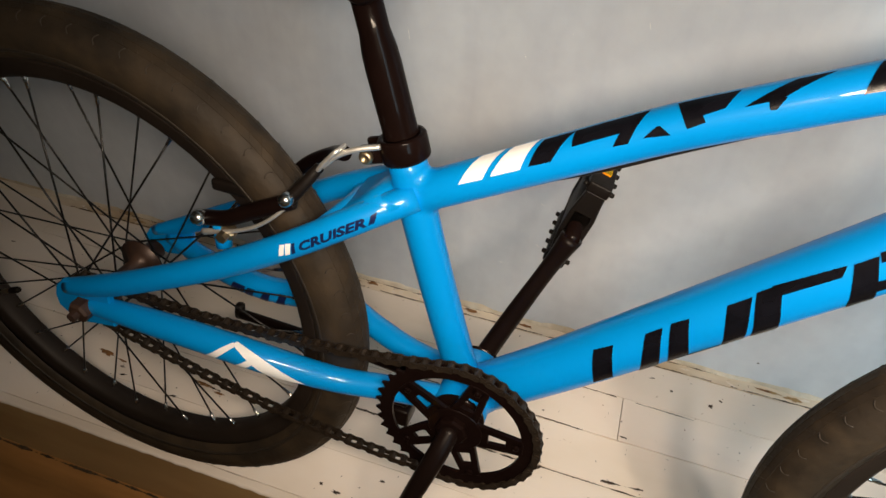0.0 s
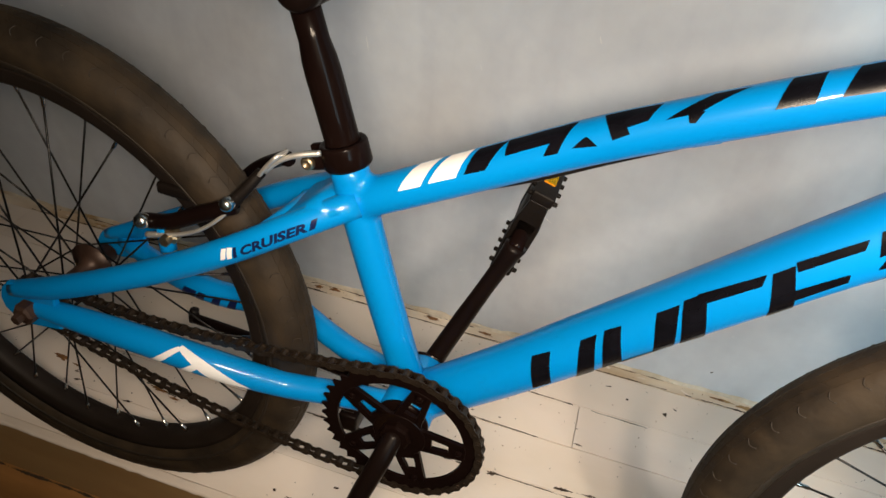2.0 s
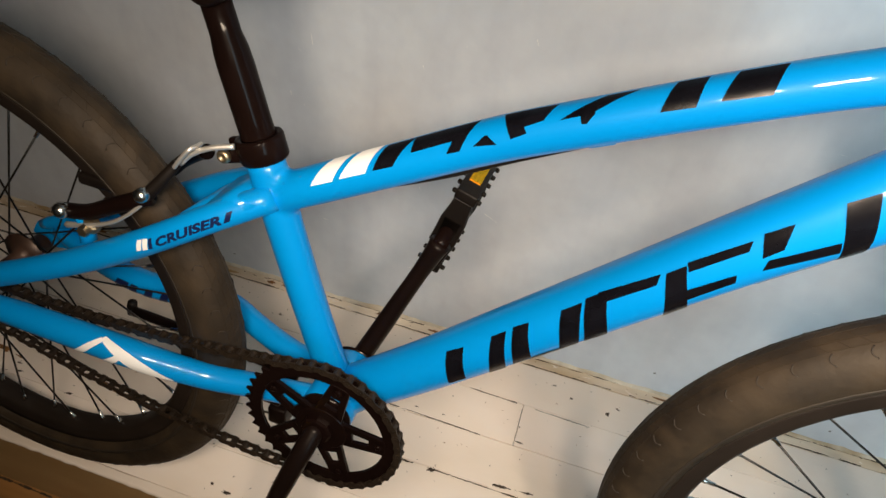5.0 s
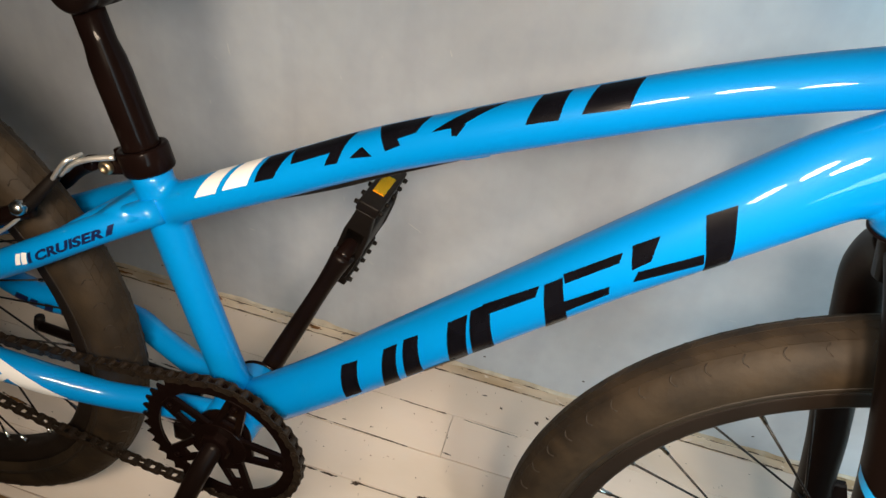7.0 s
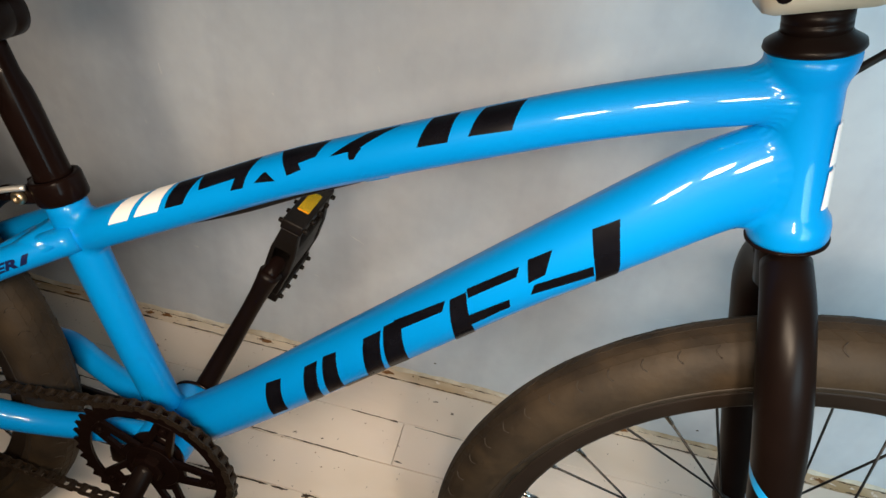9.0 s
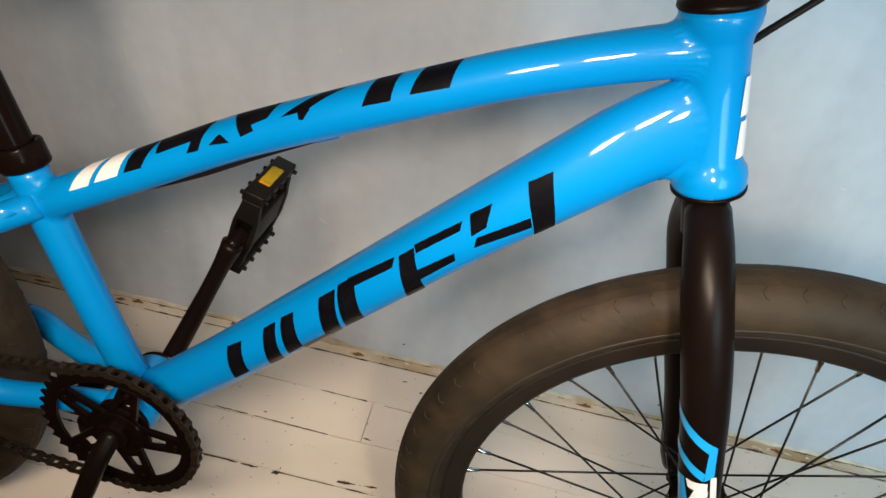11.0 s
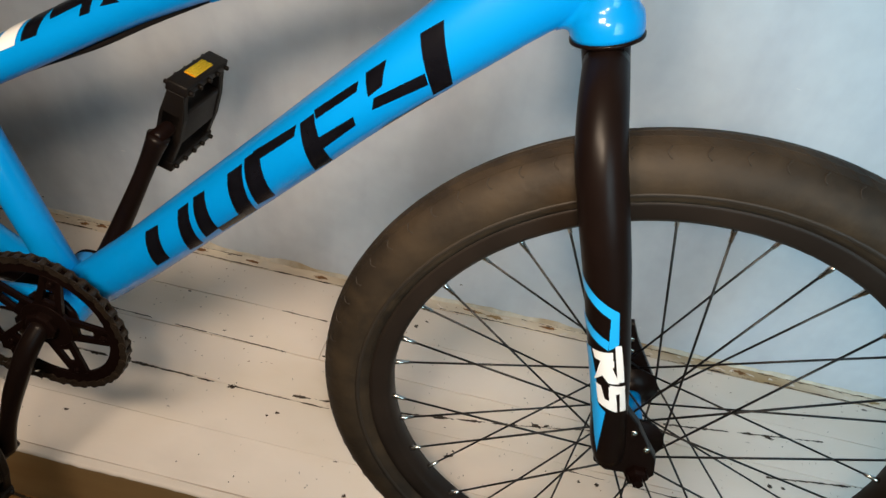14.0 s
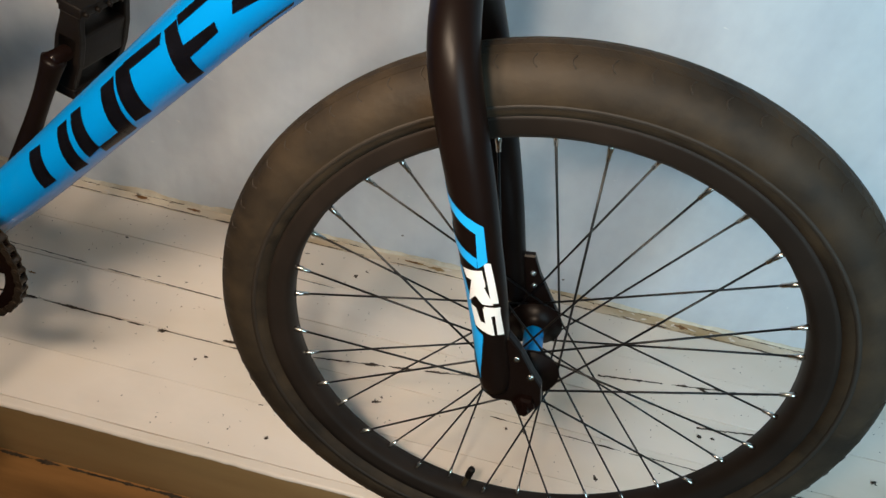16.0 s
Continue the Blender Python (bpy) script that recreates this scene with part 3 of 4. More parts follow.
def crank_dir(k):
    return math.cos(CRANK_A) * k, math.sin(CRANK_A) * k


ex, ez = crank_dir(0.1690)
fx, fz = -0.0618, -0.1552  # the far arm, a little bent
part("crank_arm", tube([(BB[0], -0.050, BB[2]), (BB[0] + ex * 0.10, -0.066, BB[2] + ez * 0.10), (BB[0] + ex * 0.35, -0.082, BB[2] + ez * 0.35), (BB[0] + ex * 0.9, -0.094, BB[2] + ez * 0.9), (BB[0] + ex, -0.096, BB[2] + ez)], [0.0098, 0.0102, 0.0100, 0.0098, 0.0120], 20, 30), SATIN, crank)
part("crank_arm", tube([(BB[0], 0.040, BB[2]), (BB[0] - fx * 0.12, 0.049, BB[2] - fz * 0.12), (BB[0] - fx * 0.35, 0.062, BB[2] - fz * 0.35), (BB[0] - fx * 0.9, 0.083, BB[2] - fz * 0.9), (BB[0] - fx, 0.086, BB[2] - fz)], [0.0110, 0.0106, 0.0100, 0.0100, 0.0115], 20, 30), SATIN, crank)


def corner_cubes(width, height, side=0.0036):
    """Rows of small cube corners sunk into the plane x = 0, as in a bicycle reflector; it faces +x."""
    vs, fs, h = [], [], side * math.sqrt(3) / 2
    deep = side / math.sqrt(6)
    for j in range(int(height / h)):
        z0 = -height / 2 + j * h
        for i in range(int(width / side) * 2):
            y0 = -width / 2 + i * side / 2
            up = (i + j) % 2 == 0
            tri = [(y0, z0), (y0 + side, z0), (y0 + side / 2, z0 + h)] if up else [(y0 + side / 2, z0), (y0 + side, z0 + h), (y0, z0 + h)]
            k = len(vs)
            cy, cz = sum(p[0] for p in tri) / 3, sum(p[1] for p in tri) / 3
            vs += [(0.0, y, z) for y, z in tri] + [(-deep, cy, cz)]
            fs += [(k, k + 1, k + 3), (k + 1, k + 2, k + 3), (k + 2, k, k + 3)]
    return vs, fs


CUBES = corner_cubes(0.038, 0.0125)


def pedal(at, tilt, s):
    """A platform pedal on its spindle; s: the side to which it points."""
    m = Matrix.Translation(at) @ Matrix.Rotation(tilt, 4, "Y")
    root = part("pedal", moved(tube([(0, -s * 0.012, 0), (0, s * 0.100, 0)], [0.008, 0.0065], 14), m), BLACK, bike, "black plastic platform pedal with amber reflectors")
    y0, y1 = sorted((s * 0.013, s * 0.099))
    plate = [(-0.044, 0.0095), (-0.030, 0.0110), (-0.013, 0.0135), (0.013, 0.0135), (0.030, 0.0110), (0.044, 0.0095)]
    plate += [(x, -z) for x, z in reversed(plate)]
    part("end_rail", moved(slab(plate, y0, y0 + 0.010, 0.06), m), PLASTIC, root, smooth=False)
    part("end_rail", moved(slab(plate, y1 - 0.010, y1, 0.06), m), PLASTIC, root, smooth=False)
    part("cage_middle", moved(box(-0.020, 0.020, y0, y1, -0.012, 0.012, 0.003), m), PLASTIC, root)
    for x in (-1, 1):
        part("cage_rail", moved(box(x * 0.047 - 0.006, x * 0.047 + 0.006, y0, y1, -0.0115, 0.0115, 0.002), m), PLASTIC, root)
        turn = Matrix.Translation((x * 0.0542, (y0 + y1) / 2, 0)) @ Matrix.Rotation(0 if x > 0 else math.pi, 4, "Z")
        mirror = part("reflector", moved(CUBES, m @ turn), REFLECTOR, root, "amber reflector", smooth=False)
        part("reflector_back", moved(box(x * 0.0529 - 0.0002, x * 0.0529 + 0.0002, (y0 + y1) / 2 - 0.019, (y0 + y1) / 2 + 0.019, -0.0060, 0.0060), m), AMBER, mirror, smooth=False)
        for k in range(5):
            yy = y0 + 0.006 + (y1 - y0 - 0.012) * k / 4
            for z in (-1, 1):
                part("stud", moved(lathe([(0, 0), (0.0028, 0), (0.0024, 0.0045), (0, 0.005)], 8), m @ Matrix.Translation((x * 0.046, yy, z * 0.0110)) @ Matrix.Rotation(0 if z > 0 else math.pi, 4, "X")), PLASTIC, root)
    return root


pedal((BB[0] - fx, 0.091, BB[2] - fz), radians(-74), 1)
pedal((BB[0] + ex, -0.096, BB[2] + ez - 0.004), radians(-86), -1)

# chain
CHAIN_Y, COG, SAG = -0.047, 0.0295, 0.018


def chain_line():
    (x1, z1), (x2, z2) = (RING[0], RING[2]), (REAR[0], REAR[2])
    d = math.hypot(x2 - x1, z2 - z1)
    base = math.atan2(z2 - z1, x2 - x1)
    off = math.acos((PITCH_R - COG) / d)
    pts = [(x1 + PITCH_R * math.cos(a), z1 + PITCH_R * math.sin(a)) for a in np.linspace(base + off, base - off + 2 * math.pi, 120)]
    back = [(x2 + COG * math.cos(a), z2 + COG * math.sin(a)) for a in np.linspace(base - off, base + off, 60)]

    def slack(p, q):
        return [(p[0] + (q[0] - p[0]) * u, p[1] + (q[1] - p[1]) * u - SAG * 4 * u * (1 - u)) for u in np.linspace(0, 1, 40)[1:-1]]

    return np.array(pts + slack(pts[-1], back[0]) + back + slack(back[-1], pts[0]) + pts[:1])


line = chain_line()
arc = np.r_[0, np.cumsum(np.hypot(*np.diff(line, axis=0).T))]
links = int(round(arc[-1] / 0.0127))


def on_chain(s):
    s = s % arc[-1]
    return np.interp(s, arc, line[:, 0]), np.interp(s, arc, line[:, 1])


chain = part("chain", moved(lathe([(0, -0.004), (0.0039, -0.004), (0.0039, 0.004), (0, 0.004)], 10), Matrix.Translation((*on_chain(0)[:1], CHAIN_Y, on_chain(0)[1])) @ SIDE), CHAIN, bike, "dark oiled roller chain")


def plate_outline():
    o = []
    for k in range(9):
        a = math.pi / 2 + math.pi * k / 8
        o.append((-0.00635 + 0.0042 * math.cos(a), 0.0042 * math.sin(a)))
    o.append((0, -0.0030))
    for k in range(9):
        a = -math.pi / 2 + math.pi * k / 8
        o.append((0.00635 + 0.0042 * math.cos(a), 0.0042 * math.sin(a)))
    o.append((0, 0.0030))
    return o


outer = join(slab(plate_outline(), -0.0046, -0.0036), slab(plate_outline(), 0.0036, 0.0046), *[moved(lathe([(0, -0.0052), (0.0018, -0.0052), (0.0018, 0.0052), (0, 0.0052)], 8), Matrix.Translation((x, 0, 0)) @ SIDE) for x in (-0.00635, 0.00635)])
inner = join(slab(plate_outline(), -0.0034, -0.0024), slab(plate_outline(), 0.0024, 0.0034), *[moved(lathe([(0, -0.0024), (0.0038, -0.0024), (0.0038, 0.0024), (0, 0.0024)], 10), Matrix.Translation((x, 0, 0)) @ SIDE) for x in (-0.00635, 0.00635)])
link_meshes = [mesh_of("link", *outer, smooth=False), mesh_of("link", *inner, smooth=False)]
for k in range(links):
    p, q = on_chain(k * arc[-1] / links), on_chain((k + 1) * arc[-1] / links)
    a = math.atan2(q[1] - p[1], q[0] - p[0])
    part("link", link_meshes[k % 2], CHAIN, chain, m=Matrix.Translation(((p[0] + q[0]) / 2, CHAIN_Y, (p[1] + q[1]) / 2)) @ Matrix.Rotation(-a, 4, "Y"))
part("cog", lathe([(0.012, -0.002), (COG - 0.004, -0.002), (COG + 0.001, 0), (COG - 0.004, 0.002), (0.012, 0.002)], 36, True), CHAIN, rear_wheel, m=Matrix.Translation((0, 0, -CHAIN_Y)))

# seat post
UP = Vector((-0.312, 0, 1)).normalized()
SEAT = upright((-0.2650, 0, 0.5385), tuple(Vector((-0.2650, 0, 0.5385)) + UP))
post = part("seat_post", moved(lathe([(0, -0.03), (0.0125, -0.03), (0.0145, -0.02), (0.0145, 0.081), (0.0139, 0.093), (0.0120, 0.106), (0.0116, 0.150), (0, 0.150)], 28), SEAT), BLACK, bike, "glossy black seat post")
collar = part("seat_collar", moved(lathe([(0.0147, 0.003), (0.0196, 0.003), (0.0206, 0.005), (0.0206, 0.022), (0.0196, 0.024), (0.0147, 0.024)], 36, True), SEAT), BLACK, bike, "black seat collar with a brass-coloured bolt")
for s in (-1, 1):
    part("collar_ear", moved(box(-0.036, -0.014, s * 0.0085 - 0.0035, s * 0.0085 + 0.0035, 0.004, 0.020, 0.002), SEAT), BLACK, collar)
part("collar_bolt", moved(lathe([(0, 0), (0.0055, 0), (0.0060, 0.001), (0.0060, 0.004), (0.0045, 0.0055), (0.003, 0.0058), (0.0025, 0.004), (0, 0.004)], 18), SEAT @ Matrix.Translation((-0.029, -0.012, 0.012)) @ SIDE), BRASS, collar, "brass-coloured collar bolt")
clamp = part("saddle_clamp", moved(lathe([(0, -0.024), (0.015, -0.024), (0.0180, -0.021), (0.0180, -0.011), (0.0168, -0.009), (0.0180, -0.007), (0.0180, 0.007), (0.0168, 0.009), (0.0180, 0.011), (0.0180, 0.021), (0.015, 0.024), (0, 0.024)], 28), SEAT @ Matrix.Translation((0.009, 0, 0.147)) @ SIDE), SATIN, bike, "black saddle clamp with bolt")
part("clamp_bolt", moved(lathe([(0, 0), (0.0062, 0), (0.0062, 0.004), (0.005, 0.006), (0.0032, 0.0062), (0.003, 0.003), (0, 0.003)], 20), SEAT @ Matrix.Translation((0.009, -0.024, 0.147)) @ SIDE), BRASS, clamp, smooth=False)
for s in (-1, 1):
    part("saddle_rail", moved(tube([(-0.045, s * 0.022, 0.165), (0.0, s * 0.022, 0.162), (0.05, s * 0.022, 0.169)], 0.0036, 12, 16), SEAT), SATIN, clamp)
part("clamp_plate", moved(box(-0.018, 0.036, -0.026, 0.026, 0.158, 0.170, 0.003), SEAT), SATIN, clamp)

# stem and headset
part("headset_cup", moved(lathe([(0, HL), (0.0246, HL), (0.0258, HL + 0.0015), (0.0252, HL + 0.0045), (0.0187, HL + 0.0085), (0.0178, HL + 0.010), (0, HL + 0.010)], 40), HEAD), SATIN, bike, "black headset top cup")
part("steerer_spacer", moved(lathe([(0, HL + 0.010), (0.0176, HL + 0.010), (0.0176, HL + 0.0145), (0.0170, HL + 0.015), (0.0176, HL + 0.0155), (0.0176, HL + 0.022), (0, HL + 0.022)], 36), HEAD), SATIN, bike, "black steerer spacer")
STEM_AT = HEAD @ Matrix.Translation((0, 0, HL + 0.022))
stem = part("stem", moved(join(box(-0.032, 0.030, -0.022, 0.022, 0.0, 0.040, 0.008), box(0.020, 0.095, -0.024, 0.024, 0.006, 0.040, 0.008)), STEM_AT), STEMPAINT, bike, "champagne-coloured handlebar stem")
part("stem_bolt", moved(lathe([(0, 0), (0.0045, 0), (0.0045, 0.002), (0.0025, 0.003), (0, 0.001)], 14), STEM_AT @ Matrix.Translation((-0.022, -0.0215, 0.012)) @ SIDE), BLACK, stem)
# proud bar in darker stem colour: the shade of the oval recess, painted
part("stem_recess", moved(box(-0.006, 0.040, -0.0232, -0.0215, 0.012, 0.020, 0.001), STEM_AT), STEM_SHADE, stem)
cable = part("brake_cable", tube([(0.2473, 0.030, 0.7293), (0.2752, 0.048, 0.7522), (0.3062, 0.055, 0.7832), (0.3386, 0.05, 0.8301)], 0.0026, 10, 24), PLASTIC, bike, "black brake cable housing")
part("cable_run", tube([(-0.2228, 0.012, 0.5187), (-0.1944, 0.008, 0.5291), (-0.1642, 0.004, 0.5442), (-0.1064, 0.002, 0.5736), (-0.0647, 0.001, 0.5981), (-0.0080, 0.001, 0.6291)], 0.0026, 10, 40), PLASTIC, cable)
for x, z in ((-0.1546, 0.5534), (-0.0062, 0.6300)):
    part("cable_guide", moved(box(-0.010, 0.010, -0.0035, 0.0035, -0.0035, 0.008, 0.002), Matrix.Translation((x, 0.002, z)) @ Matrix.Rotation(radians(-25), 4, "Y")), BLUE, cable)

# films on the tubes
FILM = {
    "wide_bar": (DOWN_LINE, DECAL, (
        ((0.2327, 32), (0.2642, 34), (0.2956, -38), (0.2642, -42)), ((0.3000, 48), (0.3270, 54), (0.3711, -38), (0.3459, -38)),
        ((0.3459, 42), (0.3774, 40), (0.4088, -38), (0.3836, -40)), ((0.4130, 62), (0.4420, 64), (0.4906, -38), (0.4591, -38)),
        ((0.4591, 46), (0.4906, 52), (0.5283, -42), (0.4969, -42)), ((0.5660, 56), (0.5950, 62), (0.6289, -34), (0.6038, -34)),
        ((0.7660, 54), (0.7925, 56), (0.8302, -34), (0.7987, -38)))),
    "cross_bar": (DOWN_LINE, DECAL, (
        ((0.3700, 58), (0.4230, 62), (0.4330, 40), (0.3780, 38)), ((0.5157, -26), (0.5870, -22), (0.5975, -36), (0.5157, -44)),
        ((0.6050, 22), (0.6667, 20), (0.6730, 6), (0.6160, 2)), ((0.6981, 14), (0.7736, 28), (0.7799, 10), (0.7100, 0)), ((0.7050, -6), (0.7280, -8), (0.7484, -36), (0.7170, -38)), ((0.6280, -24), (0.6960, -22), (0.7044, -34), (0.6310, -38)),
        ((0.6792, 66), (0.7560, 66), (0.7610, 60), (0.6855, 60)))),
    "white_stripe": (TOP_LINE, WHITE, (((0.1006, -18), (0.1384, -16), (0.1760, -92), (0.1384, -90)), ((0.1509, -18), (0.1950, -16), (0.2264, -90), (0.1887, -90)))),
    "slanted_block": (TOP_LINE, DECAL, (
        ((0.2075, -18), (0.2390, -16), (0.2767, -84), (0.2327, -84)), ((0.2704, -38), (0.3459, -40), (0.3522, -84), (0.2767, -84)),
        ((0.3208, -14), (0.3396, -12), (0.3711, -84), (0.3522, -84)), ((0.3585, -16), (0.3899, -8), (0.3800, -34), (0.3760, -34)),
        ((0.4088, -14), (0.4300, -20), (0.4214, -84), (0.4025, -84)), ((0.4151, -32), (0.4528, -42), (0.4717, -84), (0.4088, -84)),
        ((0.4717, -36), (0.5094, -38), (0.5660, -84), (0.5283, -84)), ((0.4969, -20), (0.5031, -18), (0.5157, -40), (0.4969, -42)),
        ((0.5849, -16), (0.6226, -14), (0.6400, -84), (0.6070, -84)), ((0.6478, -18), (0.6981, -14), (0.7180, -84), (0.6700, -84)))),
    "blue_trim": (LEGS[-1], CYAN, (
        ((0.4403, 88), (0.5220, -14), (0.5031, -28), (0.4088, 90)), ((0.6038, 0), (0.5912, -26), (0.5031, -28), (0.5094, -8)),
        ((0.5409, 92), (0.6038, 2), (0.5786, -2), (0.5094, 92)), ((0.9497, 38), (0.7987, 12), (0.7799, 36), (0.6164, 92)), ((0.7799, 36), (0.6855, 40), (0.6101, 52), (0.6164, 92)))),
    "white_bar": (LEGS[-1], WHITE, (
        ((0.5912, -16), (0.5975, -34), (0.7107, -42), (0.7044, -20)), ((0.6101, 46), (0.6101, -10), (0.6415, -10), (0.6352, 40)),
        ((0.6352, 22), (0.6352, -12), (0.6541, -12), (0.7044, 46)), ((0.6792, 22), (0.6478, -4), (0.7107, -26), (0.7044, 4)),
        ((0.7107, 42), (0.7170, 24), (0.7673, 12), (0.7736, 34)), ((0.7736, 32), (0.7547, 16), (0.7673, -20), (0.7987, -18)),
        ((0.7107, 0), (0.7233, -46), (0.7421, -44), (0.7421, 4)), ((0.7170, 4), (0.7170, -14), (0.7987, -22), (0.7862, 0)), ((0.7296, -26), (0.7233, -42), (0.8050, -52), (0.7987, -30)))),
}
OWNER = {"wide_bar": "down_tube", "cross_bar": "down_tube", "white_stripe": "top_tube", "slanted_block": "top_tube", "blue_trim": "fork_leg", "white_bar": "fork_leg"}
owners = {}
for ob in bike.children_recursive:
    owners.setdefault(ob.name.split(".")[0], ob)
for name, (line_, mat, quads) in FILM.items():
    for k, q in enumerate(quads):
        part(name, decal(line_, [q], 0.0005 + 0.00012 * (k % 3)), mat, owners[OWNER[name]])

s = -1
SEAT_STAY = [(-0.2531, s * 0.010, 0.5130, 0.0125), (-0.2918, s * 0.036, 0.4961, 0.0125), (-0.3384, s * 0.052, 0.4691, 0.0125), (-0.4042, s * 0.060, 0.4301, 0.0125), (-0.4888, s * 0.066, 0.3868, 0.0122), (-0.5734, s * 0.067, 0.3478, 0.0115), (-0.6108, s * 0.066, 0.3341, 0.009)]
for k, (mat, q) in enumerate(((WHITE, ((0.3019, -8), (0.2905, -10), (0.2780, 28), (0.2893, 32))), (WHITE, ((0.2880, -14), (0.2767, -16), (0.2642, 24), (0.2755, 30))), (NAVY, ((0.2740, -18), (0.2650, -18), (0.2560, 22), (0.2630, 22))), (NAVY, ((0.1069, -18), (0.0943, -16), (0.0818, 20), (0.0943, 18))))):
    part("stay_stripe", decal(SEAT_STAY, [q], 0.0005), mat, owners["seat_stay"])
for k, q in enumerate((((0.6352, -36), (0.6101, -40), (0.5535, 56), (0.5597, 74)), ((0.4591, -30), (0.3711, -6), (0.5535, 82), (0.5597, 64)), ((0.5597, -40), (0.5283, -40), (0.4906, 40), (0.5031, 44)))):
    part("chevron", decal(NEAR_STAY, [q], 0.0005 + 0.00012 * k), WHITE, owners["chain_stay"])
for k in range(4):
    s0 = 0.740 - 0.048 * k
    part("dark_block", decal(FAR_STAY, [((s0, -34), (s0 - (0.044 if k == 0 else 0.026), -34), (s0 - (0.056 if k == 0 else 0.038), 20), (s0 - 0.016, 20))], 0.0005), NAVY, owners["chain_stay"])


def word_on(text, line_, s0, s1, a0, a1, mat, owner, slant=0.25):
    """A word set along a tube from share s0 to s1, between two angles."""
    cu = bpy.data.curves.new("word", "FONT")
    cu.body, cu.resolution_u, cu.offset = text, 3, 0.045
    tmp = new("word", cu)
    me = bpy.data.meshes.new_from_object(tmp.evaluated_get(bpy.context.evaluated_depsgraph_get()))
    bpy.data.objects.remove(tmp)
    bpy.data.curves.remove(cu)
    v = np.array([q.co[:2] for q in me.vertices])
    h, w = v[:, 1].max(), v[:, 0].max()
    c = spline(line_, 160)
    t, a, b = frames(c[:, :3])
    for q in me.vertices:
        x = (q.co.x + slant * q.co.y) / (w + slant * h)
        sx = (s0 + (s1 - s0) * x) * 159
        n = int(sx)
        f = sx - n
        p = (1 - f) * c[n] + f * c[n + 1]
        ang = radians(a0 + (a1 - a0) * q.co.y / h)
        q.co = p[:3] + (p[3] + 0.0007) * (math.cos(ang) * a[n] + math.sin(ang) * b[n])
    me.materials.clear()
    me.materials.append(mat)
    ob = new("lettering", me)
    ob.parent = owner
    return ob


word_on("CRUISER", SEAT_STAY, 0.256, 0.099, -16, 18, NAVY, owners["seat_stay"], 0.35)
for k in range(2):
    a0 = 0.0255 + 0.028 * k
    g = []
    for i in range(5):
        for j in range(9):
            w = radians(8 + (44 - 3 * k - 6 * i / 4) * j / 8)
            g.append((0.0203 * math.cos(w), -0.0203 * math.sin(w), a0 + 0.0245 * i / 4))
    part("head_mark", ([tuple(HEAD @ Vector(p)) for p in g], [(9 * i + j, 9 * i + j + 1, 9 * i + j + 10, 9 * i + j + 9) for i in range(4) for j in range(8)]), WHITE, owners["head_tube"])

# rear brake
brake = part("rear_brake", tube([(-0.4472, -0.046, 0.4583), (-0.4118, -0.050, 0.4695), (-0.3836, -0.050, 0.4851), (-0.3482, -0.046, 0.5029)], [0.007, 0.0075, 0.0075, 0.0075], 14, 20), BLACK, bike, "rear rim brake with black arms and chrome wire")
part("brake_arm", tube([(-0.4489, 0.046, 0.4463), (-0.4137, 0.050, 0.4564), (-0.3852, 0.048, 0.4821), (-0.3472, 0.030, 0.5108), (-0.3231, 0.0, 0.5313)], 0.0068, 14, 24), BLACK, brake)
for x, y, z, r in ((-0.3487, -0.055, 0.5091, 0.0068), (-0.4385, -0.055, 0.4653, 0.0075)):
    part("ball_cap", moved(lathe([(0.0, -r), (r * 0.5, -r * 0.87), (r * 0.87, -r * 0.5), (r, 0), (r * 0.87, r * 0.5), (r * 0.5, r * 0.87), (0.0, r)], 20), Matrix.Translation((x, y, z))), STEEL, brake, "chrome ball cap")
part("rubber_boot", tube([(-0.3519, -0.046, 0.5030), (-0.3385, -0.040, 0.5198), (-0.3290, -0.032, 0.5334)], [0.006, 0.0052, 0.0045], 12, 12), PLASTIC, brake)
loop = [(-0.3289, -0.036, 0.5320), (-0.3304, -0.028, 0.5319), (-0.3292, -0.021, 0.5320), (-0.3196, -0.020, 0.5436), (-0.3121, -0.021, 0.5515), (-0.3104, -0.028, 0.5534), (-0.3117, -0.036, 0.5535), (-0.3193, -0.037, 0.5448), (-0.3289, -0.036, 0.5320)]
part("cable_clip", tube(loop, 0.0019, 10, 60), WIRE, brake, "chrome cable clip")
part("bent_pipe", tube([(-0.3272, -0.030, 0.5332), (-0.3157, -0.030, 0.5449), (-0.3009, -0.028, 0.5534), (-0.2806, -0.022, 0.5584)], 0.0024, 12, 20), WIRE, brake)
part("wire", tube([(-0.3481, -0.050, 0.5025), (-0.3604, -0.054, 0.4894), (-0.3794, -0.056, 0.4740), (-0.4047, -0.056, 0.4613), (-0.4365, -0.054, 0.4504)], [0.0017, 0.0017, 0.0018, 0.0020, 0.0030], 10, 30), WIRE, brake)
part("anchor_bolt", moved(lathe([(0, 0), (0.0078, 0), (0.0078, 0.008), (0.0052, 0.010), (0.0052, 0.017), (0, 0.017)], 6), Matrix.Translation((-0.4125, -0.046, 0.4551)) @ SIDE), BRASS, brake, smooth=False)
part("pivot_boss", tube([(-0.4177, -0.052, 0.4381), (-0.4214, -0.048, 0.4594)], 0.0075, 14), BLUE, brake)
part("brake_pad", box(-0.4440, -0.3977, -0.026, -0.018, 0.4758, 0.4874, 0.003), PLASTIC, brake)
part("brake_pad", box(-0.4449, -0.3986, 0.018, 0.026, 0.4701, 0.4817, 0.003), PLASTIC, brake)
